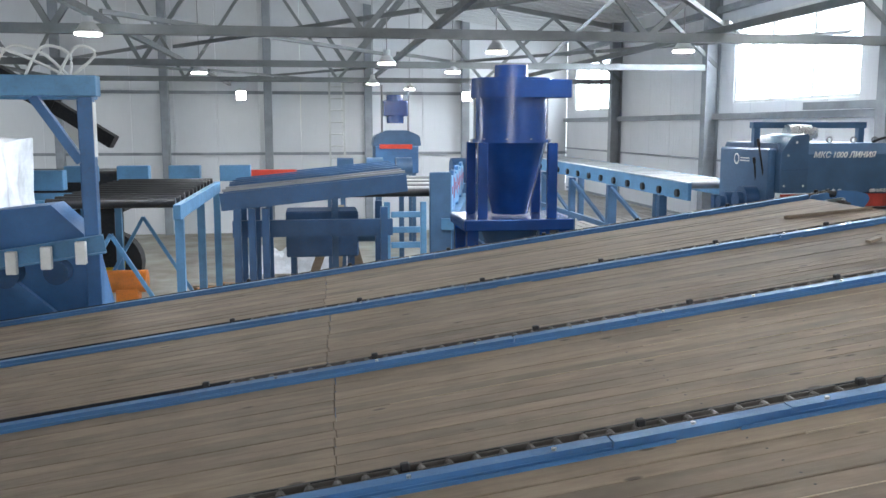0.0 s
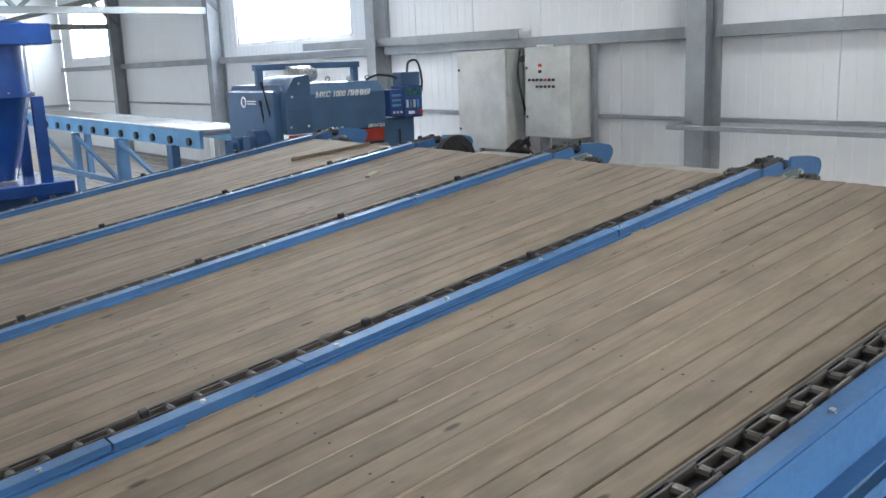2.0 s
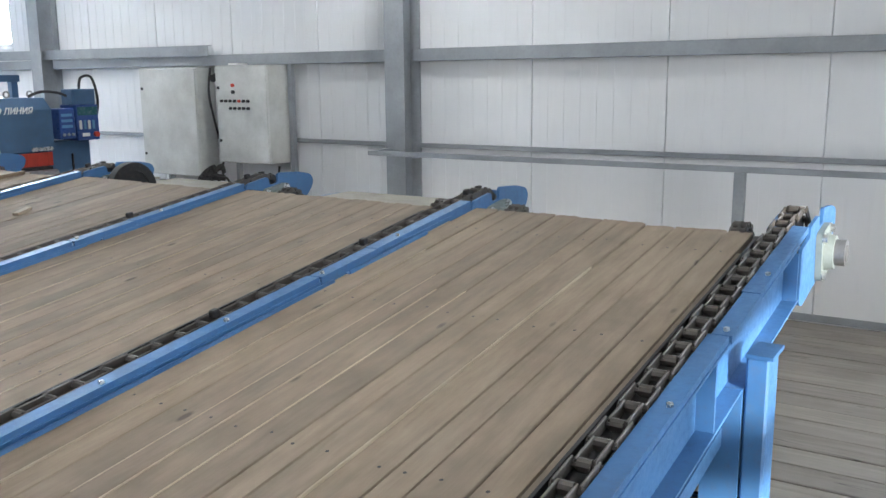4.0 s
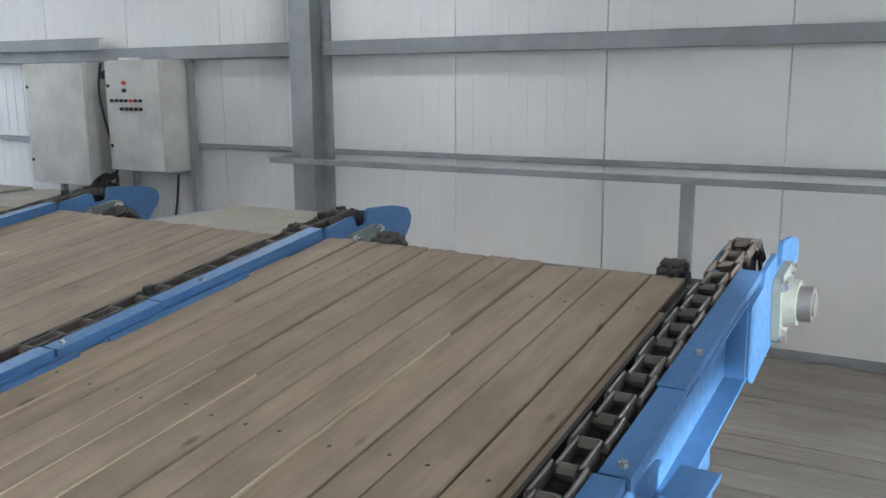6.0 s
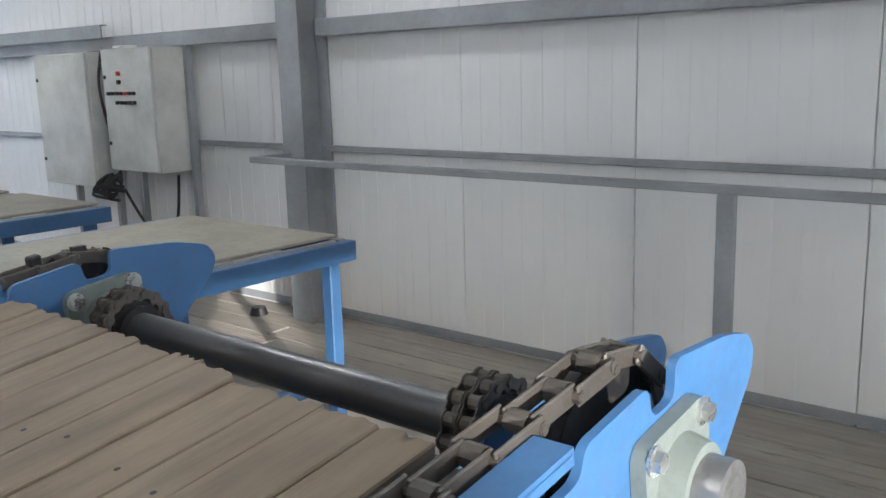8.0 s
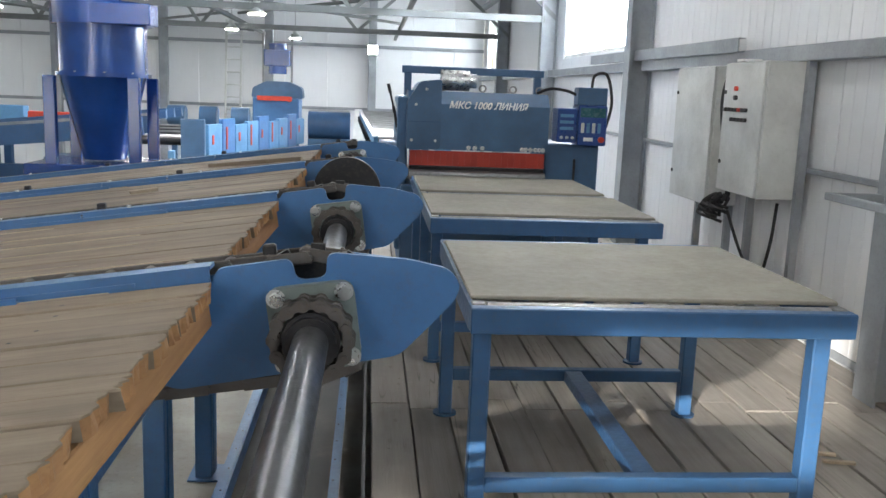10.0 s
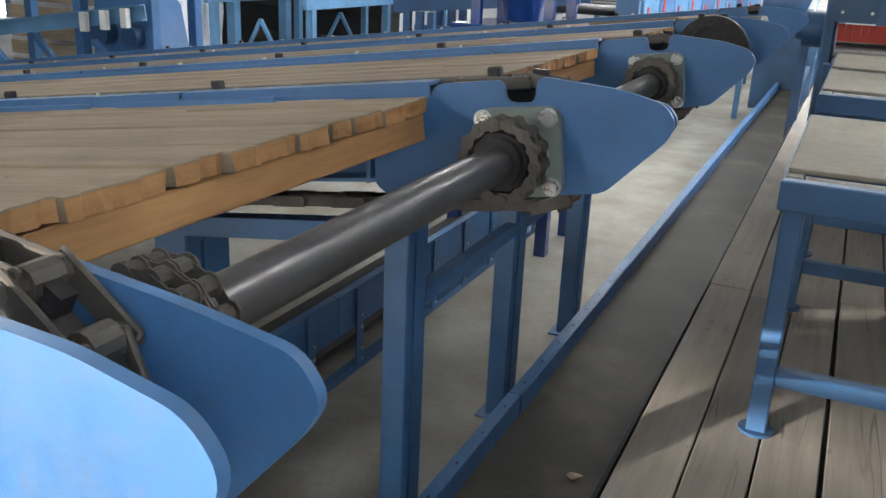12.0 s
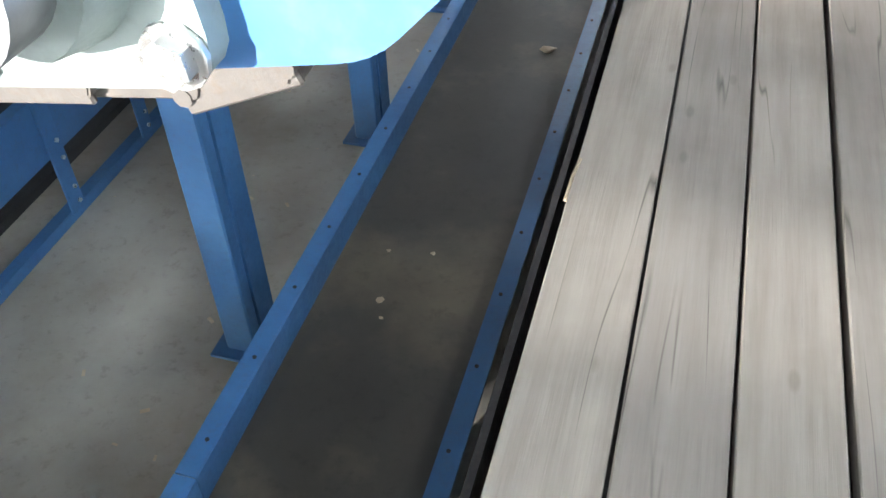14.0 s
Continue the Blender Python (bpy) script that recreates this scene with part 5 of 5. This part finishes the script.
# gantry with wrapped stack beside the deck
ga = thing("blue_gantry", "blue steel frame gantry with diagonal braces and hoses", "frame", place=(-7, 5.2, LOW))
for x in (-5.74, -6.66, -8.16):
    for y in (5.2, 6.1):
        x -= 0.23 if y > 6 else 0.0
        b = mesh()
        box(b, x - 0.055, x + 0.055, y - 0.055, y + 0.055, LOW, 1.88, bevel=0.005)
        part("post", b, BLUE, ga)
for y in (5.2, 6.1):
    b = mesh()
    box(b, -8.6, -5.64 - (0.23 if y > 6 else 0.0), y - 0.08, y + 0.08, 1.885, 2.05, bevel=0.006)
    part("top_beam", b, BLUE_PALE, ga)
for x in (-5.8, -6.72):
    b = mesh()
    bar(b, (x, 5.2, 1.36), (x - 0.34, 5.2, 1.88), 0.08, 0.07)
    part("brace", b, BLUE, ga)
b = mesh()
channel(b, (-8.5, 4.97, 0.3), (-5.6, 4.97, 0.72), 0.06, 0.15, 0.012, -1)
part("front_beam", b, BLUE_PALE, ga)
b = mesh()
bar(b, (-8.5, 4.97, -0.1), (-5.6, 4.97, 0.1), 0.1, 0.1)
part("lower_beam", b, BLUE, ga)
for i in range(3):
    b = mesh()
    x = -6.32 + 0.26 * i
    box(b, x, x + 0.08, 4.84, 4.9, 0.5 + 0.035 * i, 0.68 + 0.035 * i, bevel=0.006)
    part("sensor_box", b, WHITE, ga, "small white sensor box")
b = mesh()
prism(b, [(-6.7, 0.0), (-6.6, 0.95), (-6.1, 1.0), (-5.85, 0.75), (-5.7, 0.0)], 5.35, 5.75)
part("lower_body", b, BLUE, ga, "blue welded carriage body")
for x, r in ((-6.45, 0.12), (-6.05, 0.1)):
    b = mesh()
    rod(b, (x, 5.2, 0.45), (x, 5.36, 0.45), r, 18)
    part("carriage_roller", b, BLUE_DARK, ga)
for i in range(4):
    b = mesh()
    bar(b, (-5.75 - 0.8 * i, 4.99, -0.1), (-6.3 - 0.8 * i, 4.99, 0.4), 0.06, 0.06)
    part("lower_brace", b, BLUE, ga)
for x, z in ((-5.85, -0.35), (-6.9, -0.35)):
    b = mesh()
    box(b, x - 0.04, x + 0.04, 4.9, 4.98, z - 0.14, z + 0.14)
    part("white_tag", b, WHITE, ga, "white label plate")
b = mesh()
box(b, -5.682, -5.678, 5.15, 5.25, 1.4, 1.84)
part("warning_label", b, WHITE, ga, "white warning label")
for i in range(4):
    b = mesh()
    tube(b, curve([(-6.7 + 0.25 * i, 5.2, 2.03), (-6.55 + 0.25 * i, 5.2, 2.27), (-6.25 + 0.2 * i, 5.2, 2.22), (-5.85, 5.2, 2.03)]), 0.012)
    part("hose", b, WHITE, ga)
stack = thing("wrapped_stack", "board stack wrapped in clear stretch film", "stack", place=(-8.2, 7.2, LOW))
b = mesh()
bmesh.ops.create_cube(b, size=1.0)
bmesh.ops.subdivide_edges(b, edges=b.edges, cuts=14, use_grid_fill=True)
for v in b.verts:
    q = Vector((v.co.x * 2.4, v.co.y * 1.2, v.co.z * 2.1))
    h = noise.noise(q * 2.1) * 0.06 + noise.noise(Vector((q.x * 5, q.y * 5, q.z * 2))) * 0.03
    v.co = Vector((-8.15, 7.2, 0.45)) + q * (1 + h * 0.5) + Vector((h, -h, h * 0.3))
part("film", b, FILM, stack, "crinkled glossy clear film")
for i in range(9):
    b = mesh()
    box(b, -9.3, -7.0, 6.53, 6.58, -0.52 + 0.22 * i, -0.36 + 0.22 * i)
    part("board_layer", b, PALE_WOOD, stack)
for x in (-9.2, -8.2, -7.2):
    b = mesh()
    box(b, x, x + 0.12, 6.6, 7.8, LOW, -0.6)
    part("bearer", b, DECK_FRESH, stack)
b = mesh()
rod(b, (-6.3, 8.1, -0.12), (-5.86, 8.1, -0.12), 0.13, 18)
box(b, -6.2, -5.95, 8.0, 8.2, LOW, -0.2, bevel=0.01)
orange = solid("orange_drive", b, paint("orange_paint", (0.75, 0.22, 0.03), 0.4), "orange geared motor near the roller conveyor", "motor")

# saw line with motor on a gantry
SX, SY = -2.03, 18.4
RAISE = Matrix.Translation((0, 0, 0.22))
sw = thing("saw_machine", "pale blue sawing machine with dark blue motor on top", "machine", place=(SX, SY, LOW))
b = mesh()
box(b, SX - 0.5, SX + 0.5, SY - 0.4, SY + 0.5, 0.35, 0.98, bevel=0.02)
bmesh.ops.transform(b, matrix=RAISE, verts=b.verts)
part("body", b, BLUE, sw)
b = mesh()
prism(b, rounded([(-0.62, 0.95), (-0.58, 1.2), (-0.25, 1.36), (0.3, 1.36), (0.62, 1.22), (0.66, 0.95)], 0.06), -0.3, 0.4)
o = part("cover", b, BLUE_MACH, sw)
o.matrix_basis = Matrix.Translation((SX, SY, 0.36)) @ Matrix.Scale(0.88, 4)
b = mesh()
rod(b, (SX, SY, 1.5), (SX, SY, 2.15), 0.2, 16)
box(b, SX - 0.28, SX + 0.28, SY - 0.2, SY + 0.2, 1.66, 2.02, bevel=0.02)
bmesh.ops.transform(b, matrix=RAISE, verts=b.verts)
part("motor", b, BLUE_CYC, sw, "dark blue upright motor")
b = mesh()
for sx in (-0.31, 0.31):
    rod(b, (SX + sx, SY, 1.2), (SX + sx, SY, 2.6), 0.025, 8)
part("hanger", b, STEEL, sw)
b = mesh()
rod(b, (SX + 0.3, SY - 0.45, 0.95), (SX + 0.3, SY - 0.35, 0.95), 0.05, 16)
box(b, SX - 0.4, SX + 0.35, SY - 0.44, SY - 0.4, 0.92, 1.02)
bmesh.ops.transform(b, matrix=RAISE, verts=b.verts)
part("red_guard", b, RED, sw, "red blade guard")
posts(sw, (SX - 0.4, SX + 0.4), (SY - 0.3, SY + 0.4), 0.57, mat=BLUE_MACH)
sl = thing("sorting_line", "pale blue sorting line with red levers", "machine", place=(-2.6, 12, LOW))
for i in range(9):
    p, q = Vector((-2.05 + 0.1 * i, 9.9 + 0.48 * i, 0.7)), Vector((-1.955 + 0.1 * i, 10.36 + 0.48 * i, 0.7))
    b = mesh()
    bar(b, p, q, 0.06, (0.5, 0.62, 0.44)[i % 3], 0.008)
    part("side_panel", b, (BLUE_PALE, BLUE_PALE, BLUE)[i * 2 % 3], sl)
    b = mesh()
    bar(b, p + Vector((0.05, 0.1, 0.05)), p + Vector((0.06, 0.16, 0.05)), 0.02, 0.3 if i % 2 else 0.12)
    part("lever", b, RED, sl)
    b = mesh()
    bar(b, p + Vector((0.045, 0.24, 0.12 - 0.1 * (i % 3))), p + Vector((0.065, 0.36, 0.12 - 0.1 * (i % 3))), 0.02, 0.09)
    part("tag", b, WHITE if i % 2 else SCREEN, sl, "small label plate")
b = mesh()
bar(b, (-2.1, 9.7, 0.3), (-1.1, 14.3, 0.3), 0.2, 0.16)
part("base_beam", b, BLUE_PALE, sl)
posts(sl, (-2.05,), (10.0,), 0.25, mat=BLUE_PALE)
posts(sl, (-1.2,), (14.0,), 0.25, mat=BLUE_PALE)
b = mesh()
box(b, -2.35, -2.05, 9.75, 9.83, LOW, 1.02, bevel=0.01)
part('end_post', b, BLUE_MACH, sl)
for i in range(8):
    b = mesh()
    rod(b, (-3.6, 10.1 + 0.45 * i, 0.72), (-2.15 + 0.1 * i, 10.1 + 0.45 * i, 0.72), 0.06, 12)
    part("roller", b, STEEL if i % 2 else BLACK, sl)
b = mesh()
bar(b, (-3.65, 9.9, 0.66), (-3.65, 13.9, 0.66), 0.08, 0.2)
part("far_beam", b, BLUE_MACH, sl)
for i in range(3):
    b = mesh()
    rod(b, (-3.5 + 0.55 * i, 14.3, 0.9), (-3.2 + 0.55 * i, 14.3, 0.9), 0.17, 18)
    part("feed_motor", b, BLUE_MACH, sl)
posts(sl, (-3.4, -2.3), (14.3,), 0.75, mat=BLUE_MACH)
posts(sl, (-3.65,), (10.2, 13.7), 0.56, mat=BLUE_MACH)
cm = thing("compressor", "dark blue pump set behind the planer", "machine", place=(-0.75, 15.6, LOW))
b = mesh()
rod(b, (-1.15, 15.6, 0.75), (-0.35, 15.6, 0.75), 0.26, 18)
part("tank", b, BLUE_DARK, cm)
b = mesh()
box(b, -1.15, -0.35, 15.4, 15.8, LOW, 0.5, bevel=0.01)
part("base", b, BLUE_MACH, cm)
b = mesh()
prism(b, [(-0.35, LOW), (-0.02, LOW), (-0.12, 1.1), (-0.25, 1.1)], 14.6, 14.66)
solid("leaning_board", b, WHITE, "white board standing upright beside the pump", "board")
for pa, pb in (((0.3, PY + 0.16, 1.06), (0.2, PY + 0.13, 1.46)), ((0.29, PY + 0.3, 1.0), (0.24, PY + 0.28, 1.3))):
    b = mesh()
    rod(b, pa, pb, 0.009, 10)
    rod(b, pb, Vector(pb) + (Vector(pb) - Vector(pa)) * 0.18, 0.014, 10)
    part("lever", b, BLACK, planer, "black lever handle")

# ladder on the end wall
ld = thing("ladder", "pale steel ladder standing against the end wall", "ladder", place=(-3.3, 20.4, LOW))
for x in (-3.5, -3.14):
    b = mesh()
    bar(b, (x, 20.2, LOW), (x, 20.72, 3.0), 0.05, 0.04)
    part("stile", b, GREY_L, ld)
for i in range(14):
    t = (i + 0.5) / 14
    b = mesh()
    rod(b, (-3.5, 20.2 + 0.52 * t, LOW + 4.2 * t), (-3.14, 20.2 + 0.52 * t, LOW + 4.2 * t), 0.016, 8)
    part("rung", b, GREY_L, ld)

# log loader
LX, LY = -11.3, 12.6
lo = thing("log_loader", "green and black log loader with boom and yellow hoses", "vehicle", place=(LX, LY, LOW))
b = mesh()
prism(b, rounded([(-0.7, 0.9), (-0.95, 1.7), (-0.7, 2.3), (0.1, 2.35), (0.7, 1.7), (0.75, 1.1), (0.5, 0.9)], 0.08), -0.6, 0.6)
o = part("cab_frame", b, BLACK, lo)
o.matrix_basis = Matrix.Translation((LX, LY, 0))
b = mesh()
prism(b, rounded([(0.0, 1.35), (0.0, 1.65), (0.15, 2.25), (0.35, 2.1), (0.74, 1.6), (0.76, 1.28)], 0.06), -0.64, -0.605)
o = part("door", b, GREEN, lo, "green cab door")
o.matrix_basis = Matrix.Translation((LX, LY, 0))
b = mesh()
prism(b, rounded([(-0.9, 1.75), (-0.7, 2.25), (0.0, 2.3), (-0.1, 1.8)], 0.05), -0.64, -0.605)
o = part("roof_panel", b, GREEN, lo)
o.matrix_basis = Matrix.Translation((LX, LY, 0))
b = mesh()
prism(b, rounded([(0.12, 1.72), (0.2, 2.05), (0.3, 2.0), (0.5, 1.72)], 0.03), -0.66, -0.645)
o = part("side_window", b, GLASS, lo)
o.matrix_basis = Matrix.Translation((LX, LY, 0))
b = mesh()
box(b, LX - 1.2, LX + 4.4, LY - 0.5, LY + 0.6, 0.3, 0.95, bevel=0.03)
part("chassis", b, BLACK, lo)
b = mesh()
box(b, LX - 1.0, LX + 4.2, LY - 0.3, LY + 0.4, -0.6, 0.3)
part("running_gear", b, BLACK, lo)
for x, y in ((-9.4, 12.0), (-9.4, 13.3), (-8.0, 12.05), (-7.4, 13.3), (-11.9, 12.0)):
    b = mesh()
    ring(b, (x, y, -0.66), (0, 1, 0), 0.54, 0.27, 0.34, 26)
    ty = part("wheel", b, RUBBER, lo, "black tyre with yellow rim")
    b = mesh()
    rod(b, (x, y - 0.14, -0.66), (x, y + 0.14, -0.66), 0.275, 20)
    rod(b, (x, y - 0.18, -0.66), (x, y + 0.18, -0.66), 0.08, 12)
    part("rim", b, YELLOW, ty, "yellow steel rim")
b = mesh()
bar(b, (LX + 2.1, LY, 0.9), (LX + 2.1, LY, 3.0), 0.3, 0.3)
part("boom_mast", b, BLACK, lo)
b = mesh()
bar(b, (LX + 2.1, LY, 2.7), (LX + 3.4, LY - 0.3, 1.95), 0.2, 0.26)
bar(b, (LX + 3.4, LY - 0.3, 1.95), (LX + 4.3, LY - 0.5, 1.4), 0.16, 0.2)
part("boom_arm", b, BLACK, lo)
for i in range(3):
    b = mesh()
    tube(b, curve([(LX + 1.8 + 0.08 * i, LY - 0.4, 0.95), (LX + 1.85 + 0.1 * i, LY - 0.5, 1.5), (LX + 1.95 + 0.1 * i, LY - 0.5, 1.9 - 0.1 * i), (LX + 2.1 + 0.09 * i, LY - 0.45, 1.4), (LX + 2.0 + 0.06 * i, LY - 0.4, 1.0)]), 0.05)
    part("hose", b, YELLOW, lo, "looped yellow hose")
b = mesh()
for x in (LX + 1.1, LX + 1.75):
    box(b, x, x + 0.06, LY - 0.45, LY - 0.4, 0.95, 1.72)
box(b, LX + 1.1, LX + 1.81, LY - 0.45, LY - 0.4, 1.66, 1.72)
part("mirror_frame", b, BLACK, lo)

# small debris
for i, (x, y, z, s) in enumerate(((-0.27, 1.594, TROUGH_Z, 0.035), (-0.476, 0.054, TROUGH_Z, 0.018), (-0.45, -0.01, TROUGH_Z, 0.009), (-0.52, 0.27, TROUGH_Z, 0.008), (-0.38, 0.29, TROUGH_Z, 0.01))):
    b = mesh()
    bmesh.ops.create_icosphere(b, subdivisions=1, radius=s, matrix=Matrix.Translation((x, y, z + s * 0.35)) @ Matrix.Diagonal((1, 0.7, 0.4, 1)))
    for v in b.verts:
        v.co += Vector((r2.uniform(-1, 1), r2.uniform(-1, 1), r2.uniform(-0.3, 0.3))) * s * 0.3
    solid("wood_chip", b, PALE_WOOD, "pale torn wood chip in the trough", "wood chip", "chips")
b = mesh()
tube(b, [(0.082, -0.21, 0.004), (0.084, -0.13, 0.009), (0.09, -0.06, 0.004)], 0.004, 6)
solid("wood_splinter", b, PALE_WOOD, "pale splinter lying on the platform edge", "wood chip", "chips")
for p in ((1.95, 1.75), (1.99, 1.66)):
    b = mesh()
    bar(b, (p[0], p[1], 0.008), (p[0] + 0.13, p[1] - 0.03, 0.01), 0.02, 0.012)
    solid("wood_splinter", b, PALE_WOOD, "pale splinter lying on the floor planks", "wood chip", "chips")
b = mesh()
rod(b, (2.55, 2.8, 0.0), (2.55, 2.8, 0.05), 0.06, 14, 0.045)
solid("rubber_pad", b, BLACK, "black rubber pad beside the column foot", "pad")
# a stick on the far deck
b = mesh()
bar(b, (-0.82, 3.16, deck_z(-0.82) - 0.017), (-0.31, 2.97, deck_z(-0.31) - 0.017), 0.024, 0.02)
solid("loose_stick", b, DECK, "dark loose stick lying on the board deck", "stick")
b = mesh()
bar(b, (-0.95, 2.05, deck_z(-0.95) - 0.02), (-0.85, 2.1, deck_z(-0.85) - 0.02), 0.03, 0.012)
solid("wood_chip", b, PALE_WOOD, "pale wood chip on the board deck", "wood chip", "chips")

# heaped white sheet in place of a sunlit floor patch under the far conveyor
b = mesh()
bmesh.ops.create_grid(b, x_segments=26, y_segments=18, size=1.0)
for v in b.verts:
    r = 1 - max(abs(v.co.x), abs(v.co.y)) ** 3
    h = noise.noise(Vector((v.co.x * 2.2, v.co.y * 2.2, 3.1))) + 0.5 * noise.noise(Vector((v.co.x * 6, v.co.y * 6, 8.0)))
    v.co = Vector((-4.3 + v.co.x * 1.1, 15.2 + v.co.y * 1.0, LOW + 0.02 + max(0.0, r * (0.32 + 0.3 * h))))
solid("plastic_sheet", b, FILM, "crumpled white sheeting heap standing in for a sunlit patch of floor", "sheeting")

# big roll of white film beside the wrapped stack
roll = thing("film_roll", "large white roll of wrapping film lying on a blue cradle", "roll", place=(-9.6, 7.0, LOW))
b = mesh()
rod(b, (-10.4, 6.6, -0.12), (-8.95, 7.35, -0.12), 0.42, 28)
rod(b, (-10.47, 6.565, -0.12), (-8.88, 7.385, -0.12), 0.09, 16)
part("film", b, FILM, roll)
for t in (0.2, 0.8):
    c = Vector((-10.4, 6.6, 0)).lerp(Vector((-8.95, 7.35, 0)), t)
    b = mesh()
    box(b, c.x - 0.1, c.x + 0.1, c.y - 0.35, c.y + 0.35, LOW, -0.5, bevel=0.01)
    part("cradle", b, BLUE, roll, "blue steel cradle")
